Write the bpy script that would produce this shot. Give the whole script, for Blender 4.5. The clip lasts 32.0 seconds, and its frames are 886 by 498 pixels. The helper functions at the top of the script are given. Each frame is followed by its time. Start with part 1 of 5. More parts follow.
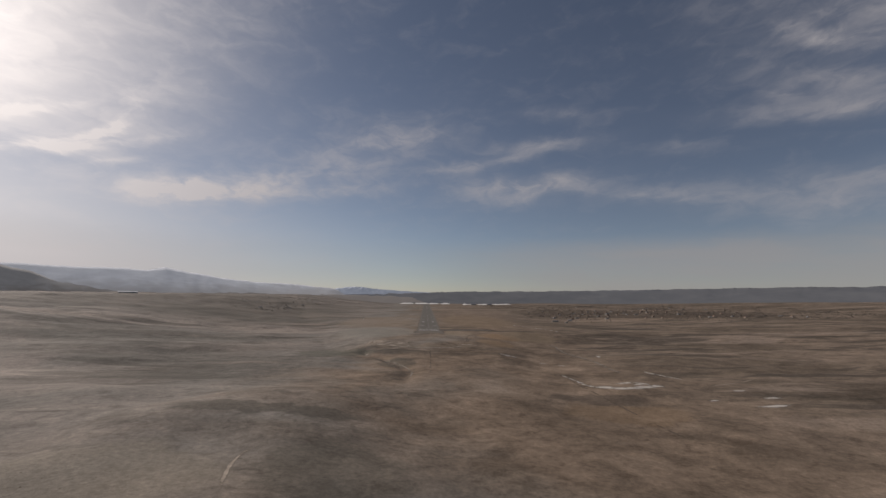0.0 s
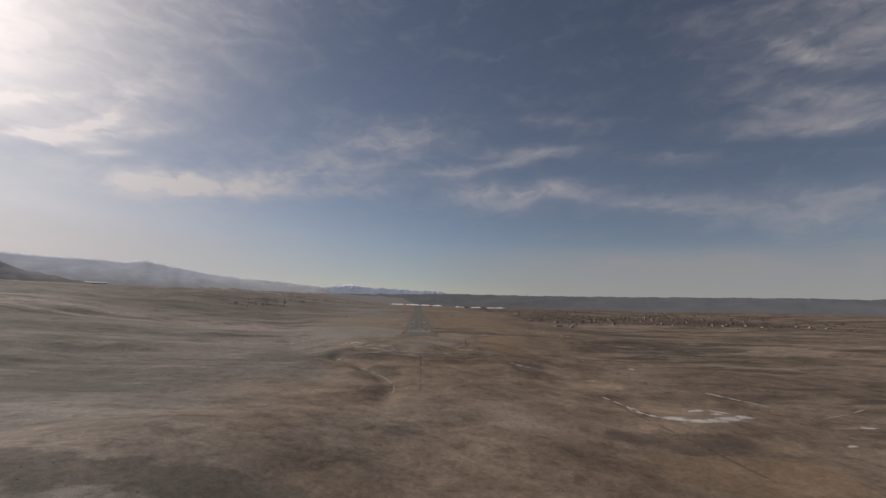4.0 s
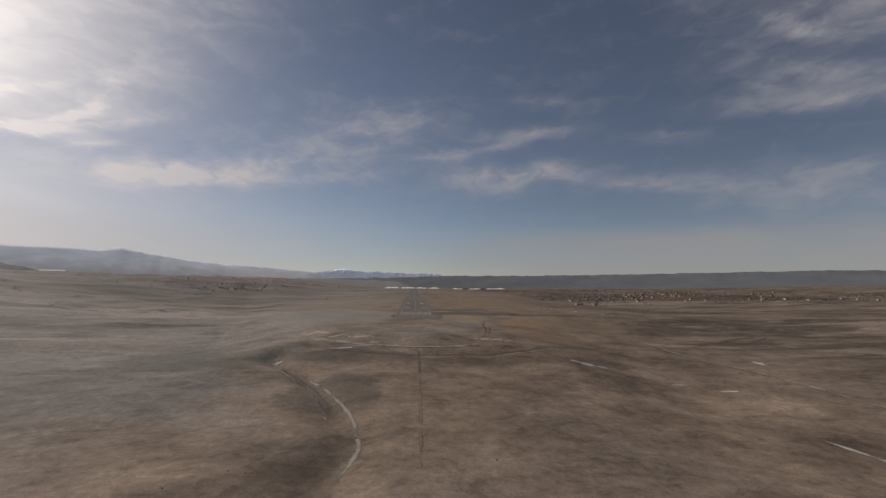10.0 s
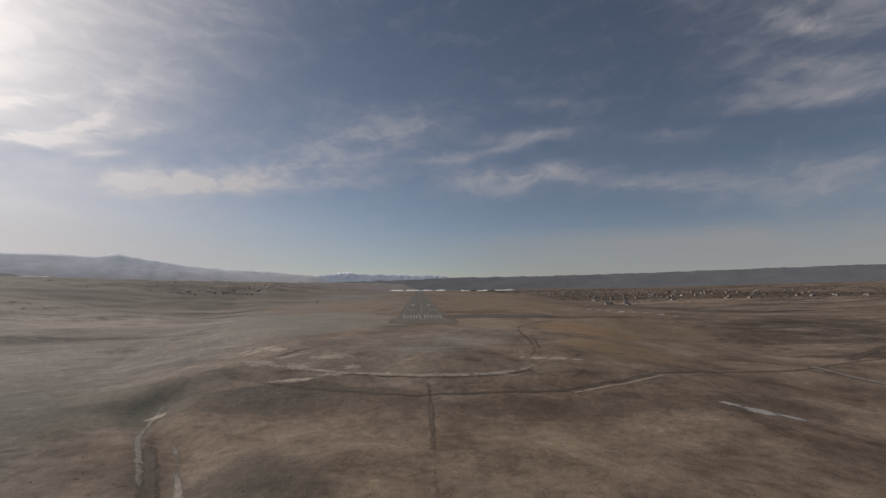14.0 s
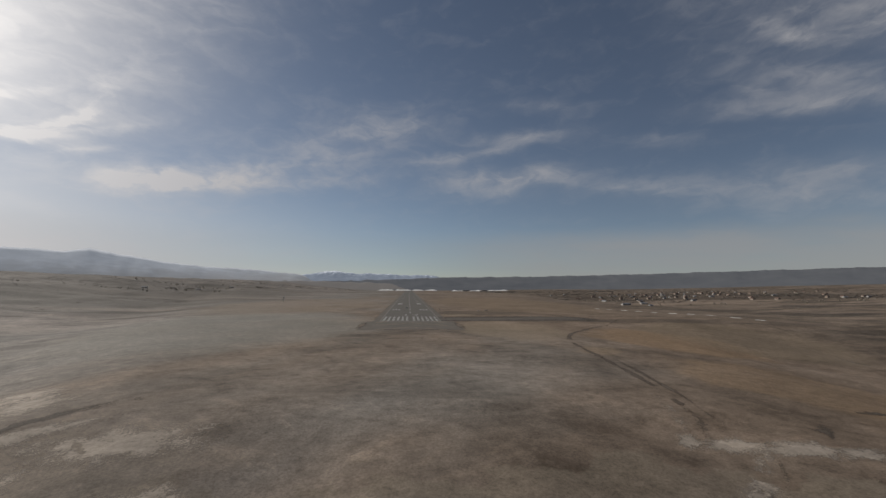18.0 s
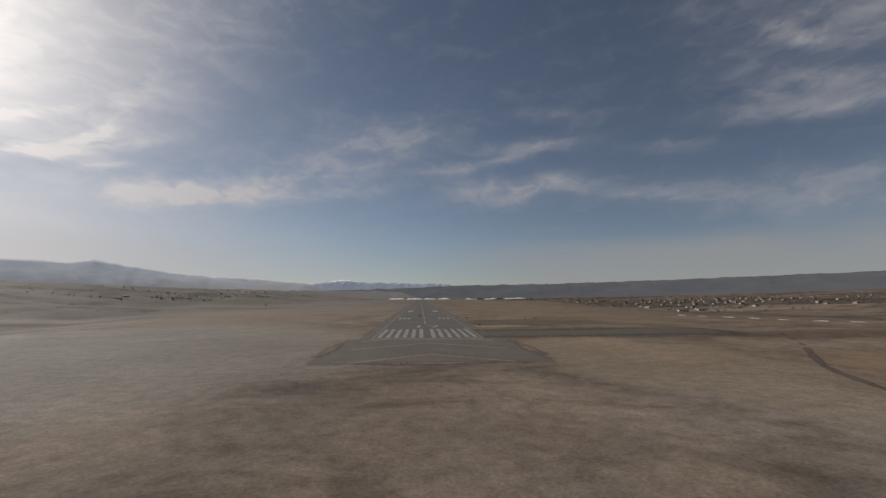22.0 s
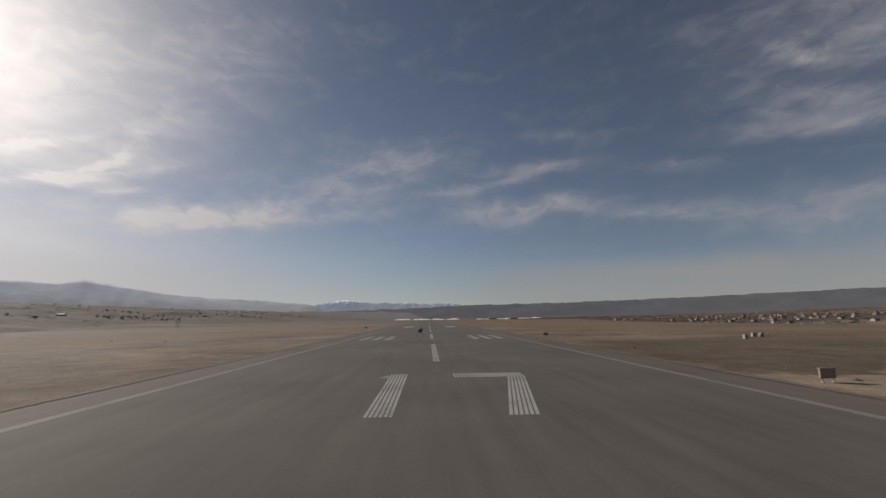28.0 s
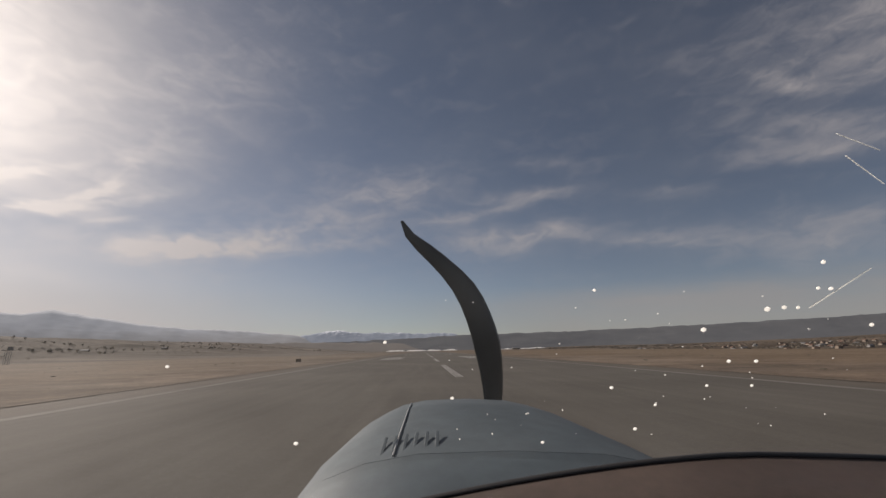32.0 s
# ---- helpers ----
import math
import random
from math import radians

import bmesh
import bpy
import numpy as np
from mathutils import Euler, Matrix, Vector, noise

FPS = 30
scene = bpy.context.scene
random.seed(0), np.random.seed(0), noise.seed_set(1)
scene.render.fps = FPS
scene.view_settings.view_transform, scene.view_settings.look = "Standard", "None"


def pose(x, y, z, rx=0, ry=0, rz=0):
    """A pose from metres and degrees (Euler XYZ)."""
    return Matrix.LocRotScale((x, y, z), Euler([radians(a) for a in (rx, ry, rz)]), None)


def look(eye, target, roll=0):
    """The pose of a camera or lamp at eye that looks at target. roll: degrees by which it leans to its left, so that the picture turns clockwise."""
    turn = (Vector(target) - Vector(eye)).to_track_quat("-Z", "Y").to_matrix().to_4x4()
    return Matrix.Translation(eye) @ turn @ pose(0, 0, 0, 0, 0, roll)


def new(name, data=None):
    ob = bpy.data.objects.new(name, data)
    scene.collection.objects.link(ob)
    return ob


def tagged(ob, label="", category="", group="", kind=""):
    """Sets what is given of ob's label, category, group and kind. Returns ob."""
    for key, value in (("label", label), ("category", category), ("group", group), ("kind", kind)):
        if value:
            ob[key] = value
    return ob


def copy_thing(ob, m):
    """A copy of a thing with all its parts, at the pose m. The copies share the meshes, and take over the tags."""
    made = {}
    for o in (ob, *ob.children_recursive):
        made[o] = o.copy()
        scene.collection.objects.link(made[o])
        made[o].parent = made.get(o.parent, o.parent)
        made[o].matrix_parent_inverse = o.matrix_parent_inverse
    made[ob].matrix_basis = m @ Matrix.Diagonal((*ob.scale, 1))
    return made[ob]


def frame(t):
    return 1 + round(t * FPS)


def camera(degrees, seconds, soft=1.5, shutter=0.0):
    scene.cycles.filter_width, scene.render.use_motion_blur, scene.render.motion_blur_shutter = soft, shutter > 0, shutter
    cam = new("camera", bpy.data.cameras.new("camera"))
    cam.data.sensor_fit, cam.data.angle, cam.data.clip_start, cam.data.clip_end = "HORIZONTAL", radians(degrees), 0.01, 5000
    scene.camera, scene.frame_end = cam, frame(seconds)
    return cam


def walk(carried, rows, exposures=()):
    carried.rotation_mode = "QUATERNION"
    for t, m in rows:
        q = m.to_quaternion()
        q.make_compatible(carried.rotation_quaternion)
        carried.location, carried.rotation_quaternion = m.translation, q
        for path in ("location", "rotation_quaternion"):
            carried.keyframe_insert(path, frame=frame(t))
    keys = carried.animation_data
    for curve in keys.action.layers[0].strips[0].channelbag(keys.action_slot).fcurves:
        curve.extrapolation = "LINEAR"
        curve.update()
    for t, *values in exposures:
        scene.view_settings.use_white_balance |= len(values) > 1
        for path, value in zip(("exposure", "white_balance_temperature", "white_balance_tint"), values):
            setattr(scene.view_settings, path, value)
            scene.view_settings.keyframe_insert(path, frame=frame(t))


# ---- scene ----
cam = camera(93.03, 32.0, soft=1.5)
PATH = [
    (0, pose(-8.67, -961.84, 79.08, 96.34, -0.65, -2.35)),
    (1, pose(-8.43, -925.72, 75.27, 96.08, -0.20, -2.90)),
    (2, pose(-8.18, -889.61, 71.48, 96.14, -0.65, -2.87)),
    (3, pose(-7.88, -853.49, 67.70, 96.23, -3.76, -3.29)),
    (3.5, pose(-7.70, -835.44, 65.83, 96.86, -3.28, -3.54)),
    (5.5, pose(-6.82, -763.22, 58.43, 96.55, 0.69, -2.64)),
    (6, pose(-6.58, -745.16, 56.64, 95.43, 0.39, -3.03)),
    (6.5, pose(-6.35, -727.11, 54.89, 95.05, -0.23, -3.64)),
    (7, pose(-6.13, -709.05, 53.19, 95.23, -1.10, -4.06)),
    (7.5, pose(-5.94, -691.00, 51.54, 95.82, -2.09, -3.92)),
    (8, pose(-5.77, -672.94, 49.95, 95.74, -2.62, -3.58)),
    (8.5, pose(-5.65, -654.89, 48.42, 95.57, -0.79, -3.13)),
    (9, pose(-5.55, -636.83, 46.96, 95.03, 0.83, -3.12)),
    (9.5, pose(-5.48, -618.78, 45.54, 94.50, 0.12, -3.47)),
    (10, pose(-5.42, -600.72, 44.17, 94.70, -0.76, -4.08)),
    (10.5, pose(-5.37, -582.67, 42.83, 95.21, -0.67, -4.14)),
    (11, pose(-5.31, -564.62, 41.52, 95.02, -0.93, -3.96)),
    (11.5, pose(-5.25, -546.58, 40.23, 94.82, -1.45, -3.66)),
    (12, pose(-5.16, -528.54, 38.94, 95.39, -1.74, -3.45)),
    (12.5, pose(-5.06, -510.51, 37.66, 96.28, -2.36, -3.25)),
    (13, pose(-4.92, -492.48, 36.38, 95.96, -3.08, -3.48)),
    (13.5, pose(-4.75, -474.45, 35.12, 95.55, -1.67, -3.45)),
    (14, pose(-4.55, -456.43, 33.87, 95.12, 0.16, -3.32)),
    (14.5, pose(-4.31, -438.42, 32.63, 94.86, 0.81, -3.32)),
    (16.5, pose(-2.91, -366.47, 28.01, 95.10, -1.75, -5.50)),
    (17, pose(-2.50, -348.50, 26.93, 95.25, 0.25, -6.16)),
    (17.5, pose(-2.09, -330.55, 25.88, 95.26, 0.12, -5.22)),
    (18, pose(-1.72, -312.64, 24.85, 95.25, -0.32, -4.65)),
    (18.5, pose(-1.43, -294.75, 23.84, 95.81, -0.57, -3.78)),
    (19, pose(-1.25, -276.91, 22.83, 96.16, -1.64, -3.39)),
    (19.5, pose(-1.22, -259.11, 21.82, 96.40, -3.62, -3.56)),
    (20, pose(-1.36, -241.35, 20.81, 96.44, -3.94, -3.66)),
    (20.5, pose(-1.69, -223.65, 19.78, 96.36, -2.13, -3.84)),
    (21, pose(-2.16, -206.00, 18.75, 96.36, -0.44, -3.40)),
    (21.5, pose(-2.69, -188.36, 17.71, 96.38, 0.67, -3.05)),
    (22, pose(-3.23, -170.74, 16.66, 96.52, 0.20, -3.10)),
    (22.5, pose(-3.70, -153.12, 15.61, 96.37, 1.46, -3.59)),
    (23, pose(-4.04, -135.48, 14.57, 96.45, 1.98, -4.00)),
    (23.5, pose(-4.17, -117.81, 13.53, 96.65, 1.69, -4.17)),
    (24, pose(-4.02, -100.09, 12.49, 97.00, 0.37, -4.51)),
    (24.5, pose(-3.56, -82.32, 11.47, 96.92, 0.62, -4.05)),
    (25, pose(-2.89, -64.55, 10.47, 97.42, 0.25, -4.36)),
    (25.5, pose(-2.12, -46.81, 9.49, 97.73, 0.29, -3.84)),
    (27.5, pose(-0.65, 22.75, 6.06, 98.97, -0.79, -2.68)),
    (28, pose(-1.04, 39.64, 5.35, 99.44, 0.63, -2.01)),
    (29, pose(-2.23, 73.01, 4.20, 101.48, 0.04, -1.71)),
    (30, pose(-3.18, 106.14, 3.42, 102.50, 0.42, -2.64)),
    (30.5, pose(-3.42, 122.68, 3.16, 102.65, 3.33, -3.33)),
    (31, pose(-3.55, 139.22, 2.96, 102.82, 2.30, -3.00)),
    (32, pose(-3.63, 172.28, 2.67, 103.26, 1.05, -2.63)),
]
walk(cam, PATH, exposures=((0.0, 0.0, 6580, 14.2), (13.0, 0.0, 6520, 13.0), (17.5, 0.0, 6330, 9.0), (20.0, 0.0, 6400, 10.0), (24.0, 0.0, 6480, 11.0), (28.0, 0.0, 6560, 12.0), (32.0, 0.0, 6800, 14.5)))

# ---- world: clear winter sky with thin cirrus, low sun ahead to the left ----
SUN_AZ, SUN_EL = -54.0, 24.0      # degrees from straight ahead (+ to the right), above the horizon


class Graph:
    """Small helper that wires nodes by short calls."""

    def __init__(self, tree):
        self.tree, self.nodes, self.links = tree, tree.nodes, tree.links

    def put(self, socket, value):
        if isinstance(value, bpy.types.NodeSocket):
            self.links.new(value, socket)
        elif value is not None:
            socket.default_value = value

    def m(self, op, a, b=None, c=None, clamp=False):
        n = self.nodes.new("ShaderNodeMath")
        n.operation, n.use_clamp = op, clamp
        for i, v in enumerate((a, b, c)):
            self.put(n.inputs[i], v)
        return n.outputs[0]

    def noise(self, vec, scale, detail=4.0, rough=0.55, distortion=0.0, color=False):
        n = self.nodes.new("ShaderNodeTexNoise")
        self.put(n.inputs["Vector"], vec)
        n.inputs["Scale"].default_value = scale
        n.inputs["Detail"].default_value = detail
        n.inputs["Roughness"].default_value = rough
        n.inputs["Distortion"].default_value = distortion
        return n.outputs["Color" if color else "Fac"]

    def ramp(self, fac, *stops):
        n = self.nodes.new("ShaderNodeValToRGB")
        el = n.color_ramp.elements
        while len(el) < len(stops):
            el.new(0.5)
        for e, (p, col) in zip(el, stops):
            e.position = p
            e.color = (*col, 1) if len(col) == 3 else col
        self.put(n.inputs[0], fac)
        return n.outputs[0]

    def step(self, v, lo, hi, a=0.0, b=1.0):
        n = self.nodes.new("ShaderNodeMapRange")
        n.interpolation_type = "SMOOTHSTEP"
        for i, x in enumerate((v, lo, hi, a, b)):
            self.put(n.inputs[i], x)
        return n.outputs[0]

    def mix(self, fac, a, b, kind="MIX"):
        n = self.nodes.new("ShaderNodeMix")
        n.data_type, n.blend_type = "RGBA", kind
        self.put(n.inputs[0], fac)
        self.put(n.inputs[6], (*a, 1) if isinstance(a, tuple) and len(a) == 3 else a)
        self.put(n.inputs[7], (*b, 1) if isinstance(b, tuple) and len(b) == 3 else b)
        return n.outputs[2]

    def xyz(self, x, y, z):
        n = self.nodes.new("ShaderNodeCombineXYZ")
        for i, v in enumerate((x, y, z)):
            self.put(n.inputs[i], v)
        return n.outputs[0]

    def split(self, vec):
        n = self.nodes.new("ShaderNodeSeparateXYZ")
        self.put(n.inputs[0], vec)
        return n.outputs


world = bpy.data.worlds.new("sky")
scene.world = world
world.use_nodes = True
world.node_tree.nodes.clear()
W = Graph(world.node_tree)
sky = W.nodes.new("ShaderNodeTexSky")
sky.sky_type, sky.sun_disc = "NISHITA", False
sky.sun_elevation, sky.sun_rotation = radians(SUN_EL), radians(SUN_AZ)
sky.altitude, sky.air_density, sky.dust_density, sky.ozone_density = 1750, 1.0, 0.35, 2.0
gen = W.nodes.new("ShaderNodeTexCoord").outputs["Generated"]
dx, dy, dz = W.split(gen)
azim = W.m("MULTIPLY", W.m("ARCTAN2", dx, dy), 57.2958)
elev = W.m("MULTIPLY", W.m("ARCSINE", dz), 57.2958)
flat = W.xyz(azim, W.m("MULTIPLY", elev, 2.4), 0.0)
warp = W.noise(flat, 0.10, 5.0, 0.6, color=True)
wx, wy, wz = W.split(warp)
az2 = W.m("MULTIPLY_ADD", W.m("SUBTRACT", wx, 0.5), 6.0, azim)
el2 = W.m("MULTIPLY_ADD", W.m("SUBTRACT", wy, 0.5), 3.0, elev)
slant = W.m("MULTIPLY_ADD", elev, -0.9, azim)
streak = W.noise(W.xyz(slant, W.m("MULTIPLY", el2, 2.8), 0.0), 0.13, 5.5, 0.58, 0.5)
curl = W.noise(W.xyz(az2, W.m("MULTIPLY", el2, 2.0), 3.0), 0.26, 5.5, 0.58, 0.7)
fibre = W.m("ADD", W.m("MULTIPLY", streak, 0.5), W.m("MULTIPLY", curl, 0.5))

# banks of cirrus: azimuth, elevation, half length, half height, lean, weight
LENS_BANKS = ((-29.4, 11.9, 6.4, 1.35, 7, 0.95), (-33.0, 11.5, 3.2, 0.7, 4, 0.4), (-25.5, 13.6, 4.2, 1.1, 6, 0.4), (-18.8, 14.0, 7.0, 1.5, 13, 0.62), (-9.5, 18.4, 10.5, 3.8, 16, 0.44), (-3.2, 21.2, 6.7, 1.5, 6, 0.3), (-8.5, 14.1, 7.4, 0.7, 7, 0.35),
              (15.0, 19.8, 7.3, 0.8, 1, 0.55), (11.0, 18.4, 5.0, 0.6, 6, 0.35), (18.6, 23.5, 4.4, 0.7, -3, 0.4), (32.3, 17.7, 4.0, 0.8, -5, 0.3), (4.3, 17.0, 4.8, 0.9, 9, 0.45), (12.1, 14.2, 8.8, 1.6, 3, 0.66), (14.5, 15.1, 5.4, 1.0, 2, 0.45), (31.0, 12.4, 9.6, 1.3, -8, 0.42))
EAST_BANKS = ((48.0, 11.8, 7.5, 1.3, -4, 0.38), (46.5, 9.7, 9.3, 1.7, -3, 0.4), (45.5, 25.4, 3.6, 0.8, -24, 0.55), (53.5, 24.0, 5.0, 2.0, -15, 0.5), (41.8, 22.0, 2.2, 1.0, -50, 0.3), (48.5, 20.6, 6.0, 1.7, -20, 0.4), (47.9, 18.6, 9.9, 0.9, -9, 0.5), (54.5, 28.5, 7.5, 3.4, -19, 0.6), (44.0, 28.0, 9.0, 5.0, -18, 0.26))
SUN_BANKS = ((-40.4, 14.9, 3.8, 0.6, 15, 1.0), (-38.1, 16.8, 2.6, 0.6, 47, 0.8), (-43.1, 17.8, 3.3, 0.6, 20, 0.6), (-34.5, 20.5, 6.5, 2.0, 40, 0.28), (-33.9, 17.1, 3.8, 0.6, 21, 0.4), (-37.4, 13.8, 2.4, 0.4, 13, 0.35), (-27.0, 31.0, 10.0, 4.5, 28, 0.16))
cover = None
for a0, e0, la, le, lean, weight in LENS_BANKS + EAST_BANKS + SUN_BANKS:
    c, s = math.cos(radians(lean)), math.sin(radians(lean))
    p = W.m("MULTIPLY_ADD", az2, c / la, W.m("MULTIPLY_ADD", el2, s / la, -(a0 * c + e0 * s) / la))
    q = W.m("MULTIPLY_ADD", el2, c / le, W.m("MULTIPLY_ADD", az2, -s / le, (a0 * s - e0 * c) / le))
    bank = W.m("POWER", 0.3679, W.m("MULTIPLY_ADD", p, p, W.m("MULTIPLY", q, q)))
    cover = W.m("MULTIPLY", bank, weight) if cover is None else W.m("MULTIPLY_ADD", bank, weight, cover)
shape = W.step(fibre, 0.34, 0.64)
cover = W.m("MULTIPLY", cover, W.m("MULTIPLY_ADD", shape, 0.72, 0.24))
# thin veil elsewhere, thicker toward the sun and low over the far plain
veil = W.m("MULTIPLY", W.step(fibre, 0.46, 0.8), 0.12)
sun_dir = Vector((math.sin(radians(SUN_AZ)) * math.cos(radians(SUN_EL)), math.cos(radians(SUN_AZ)) * math.cos(radians(SUN_EL)), math.sin(radians(SUN_EL))))
dot = W.nodes.new("ShaderNodeVectorMath")
dot.operation = "DOT_PRODUCT"
W.put(dot.inputs[0], gen)
dot.inputs[1].default_value = sun_dir
gap = W.m("MULTIPLY", W.m("ARCCOSINE", W.m("MINIMUM", dot.outputs["Value"], 0.99999)), 57.2958)
near_sun = W.m("POWER", 2.718, W.m("MULTIPLY", W.m("MULTIPLY", gap, gap), -1 / (2 * 15.2 ** 2)))
halo = W.m("POWER", 2.718, W.m("MULTIPLY", gap, -1 / 13.0))
low = W.m("POWER", 2.718, W.m("MULTIPLY", W.m("ABSOLUTE", W.m("SUBTRACT", elev, 3.2)), -1 / 2.2))
sheet = W.m("MULTIPLY", near_sun, W.m("ADD", 0.84, W.m("MULTIPLY", W.step(fibre, 0.3, 0.62), 0.16)))
under = W.step(W.m("MULTIPLY_ADD", W.m("SUBTRACT", fibre, 0.5), 9.0, elev), 11.5, 16.5, 0.55, 1.0)
sheet = W.m("MULTIPLY", sheet, under)
cover = W.m("ADD", cover, W.m("ADD", veil, W.m("ADD", W.m("MULTIPLY", low, 0.05), W.m("MULTIPLY", sheet, 1.0))), clamp=True)
cover = W.m("ADD", cover, W.m("MULTIPLY", W.m("MULTIPLY", W.step(azim, 8.0, -44.0), W.step(elev, 17.0, 0.0)), 0.88), clamp=True)
cover = W.m("MINIMUM", cover, 0.97)
tone = W.nodes.new("ShaderNodeHueSaturation")
tone.inputs["Saturation"].default_value = 0.77
W.put(tone.inputs["Color"], sky.outputs[0])
blue = W.mix(1.0, tone.outputs[0], (1.0, 1.0, 1.0), "MULTIPLY")
cloud_light = W.m("ADD", 7.0, W.m("MULTIPLY", halo, 25.0))
cloud = W.mix(1.0, W.mix(near_sun, (1.0, 0.965, 0.975, 1.0), (1.0, 0.940, 0.885, 1.0)), W.xyz(cloud_light, cloud_light, cloud_light), "MULTIPLY")
final = W.mix(cover, blue, cloud)
# grey haze low over the plain to the right
thick = W.m("MULTIPLY", W.m("MULTIPLY", W.step(W.m("MULTIPLY_ADD", W.m("SUBTRACT", fibre, 0.5), 3.0, elev), 8.2, 5.2), W.step(azim, -6.0, 26.0, 0.12, 0.72)), W.step(W.noise(W.xyz(azim, W.m("MULTIPLY", elev, 5.0), 2.0), 0.06, 4.0), 0.25, 0.6, 0.6, 1.0))
final = W.mix(thick, final, (5.5, 5.4, 5.35))
back = W.nodes.new("ShaderNodeBackground")
back.inputs["Strength"].default_value = 0.052
W.put(back.inputs["Color"], final)
W.links.new(back.outputs[0], W.nodes.new("ShaderNodeOutputWorld").inputs[0])

sun = new("sun", bpy.data.lights.new("sun", "SUN"))
sun.data.energy, sun.data.angle, sun.data.color = 4.4, radians(0.6), (1.0, 0.93, 0.84)
sun.matrix_world = look(sun_dir * 100, (0, 0, 0))
scene.view_settings.exposure = 0.0


# ---- materials ----
def material(name):
    mat = bpy.data.materials.new(name)
    mat.use_nodes = True
    g = Graph(mat.node_tree)
    bsdf = g.nodes["Principled BSDF"]
    pos = g.nodes.new("ShaderNodeNewGeometry").outputs["Position"]
    return mat, g, bsdf, pos


def bump(g, bsdf, height, strength, distance):
    n = g.nodes.new("ShaderNodeBump")
    n.inputs["Strength"].default_value, n.inputs["Distance"].default_value = strength, distance
    g.put(n.inputs["Height"], height)
    g.links.new(n.outputs[0], bsdf.inputs["Normal"])


def plain(name, color, rough=0.7, metal=0.0, vary=0.18, scale=2.0, relief=0.0):
    """A worn, slightly uneven surface of one colour."""
    mat, g, bsdf, pos = material(name)
    fine = g.noise(pos, scale * 6, 4.0)
    broad = g.noise(pos, scale * 0.6, 3.0)
    both = g.m("ADD", g.m("MULTIPLY", fine, 0.5), g.m("MULTIPLY", broad, 0.5))
    lo = tuple(c * (1 - vary) for c in color)
    hi = tuple(min(1.0, c * (1 + vary)) for c in color)
    g.put(bsdf.inputs["Base Color"], g.ramp(both, (0.3, lo), (0.7, hi)))
    g.put(bsdf.inputs["Roughness"], g.step(broad, 0.3, 0.7, max(0.0, rough - 0.08), min(1.0, rough + 0.08)))
    bsdf.inputs["Metallic"].default_value = metal
    if relief:
        bump(g, bsdf, fine, 0.5, relief)
    return mat


# centre, half sizes, colour and strength of the larger patches on the steppe, painted glare among them
STRETCHES = (
    (84, 27, 84, 26, (0.100, 0.085, 0.071), 0.65), (74, 108, 52, 42, (0.098, 0.078, 0.061), 0.6), (-150, 330, 110, 280, (0.245, 0.190, 0.140), 0.55), (150, 420, 110, 330, (0.215, 0.160, 0.108), 0.5), (142, -88, 44, 46, (0.30, 0.205, 0.125), 0.65), (76, -140, 10, 12, (0.30, 0.225, 0.150), 0.5), (122, -190, 34, 44, (0.28, 0.195, 0.122), 0.55), (210, -60, 60, 60, (0.25, 0.195, 0.135), 0.5),
    # (160, -610) is the orange windshield reflection painted on the ground
    (160, -610, 55, 30, (0.21, 0.145, 0.09), 0.4), (-62, -285, 60, 12, (0.070, 0.066, 0.058), 0.45),
    (-45, -375, 26, 40, (0.078, 0.072, 0.060), 0.6), (-66, -244, 40, 12, (0.24, 0.198, 0.155), 0.6),
    (60, -300, 120, 12, (0.078, 0.065, 0.054), 0.4), (330, -165, 70, 12, (0.060, 0.050, 0.042), 0.7),
    # (-110, -20) is painted windshield glare; (62, -56) tan soil lightened by it
    (42, 75, 17, 9, (0.30, 0.240, 0.175), 0.8), (62, -56, 32, 60, (0.27, 0.215, 0.155), 0.6), (-110, -20, 90, 130, (0.245, 0.228, 0.196), 0.6),
    (190, 20, 60, 22, (0.076, 0.062, 0.050), 0.5), (20, -256, 70, 7, (0.22, 0.182, 0.138), 0.6),
    (150, -560, 50, 20, (0.085, 0.070, 0.058), 0.6), (-110, -664, 70, 16, (0.075, 0.068, 0.056), 0.6),
    (-150, -772, 52, 44, (0.25, 0.215, 0.170), 0.6), (-52, -752, 36, 40, (0.100, 0.090, 0.072), 0.5), (-150, -290, 60, 34, (0.115, 0.115, 0.090), 0.5), (-330, -480, 120, 30, (0.085, 0.076, 0.062), 0.5),
    (-560, 520, 330, 430, (0.135, 0.119, 0.100), 0.5), (-1000, 1000, 720, 860, (0.120, 0.104, 0.086), 0.5), (1080, 1080, 620, 430, (0.085, 0.066, 0.052), 0.65),
)


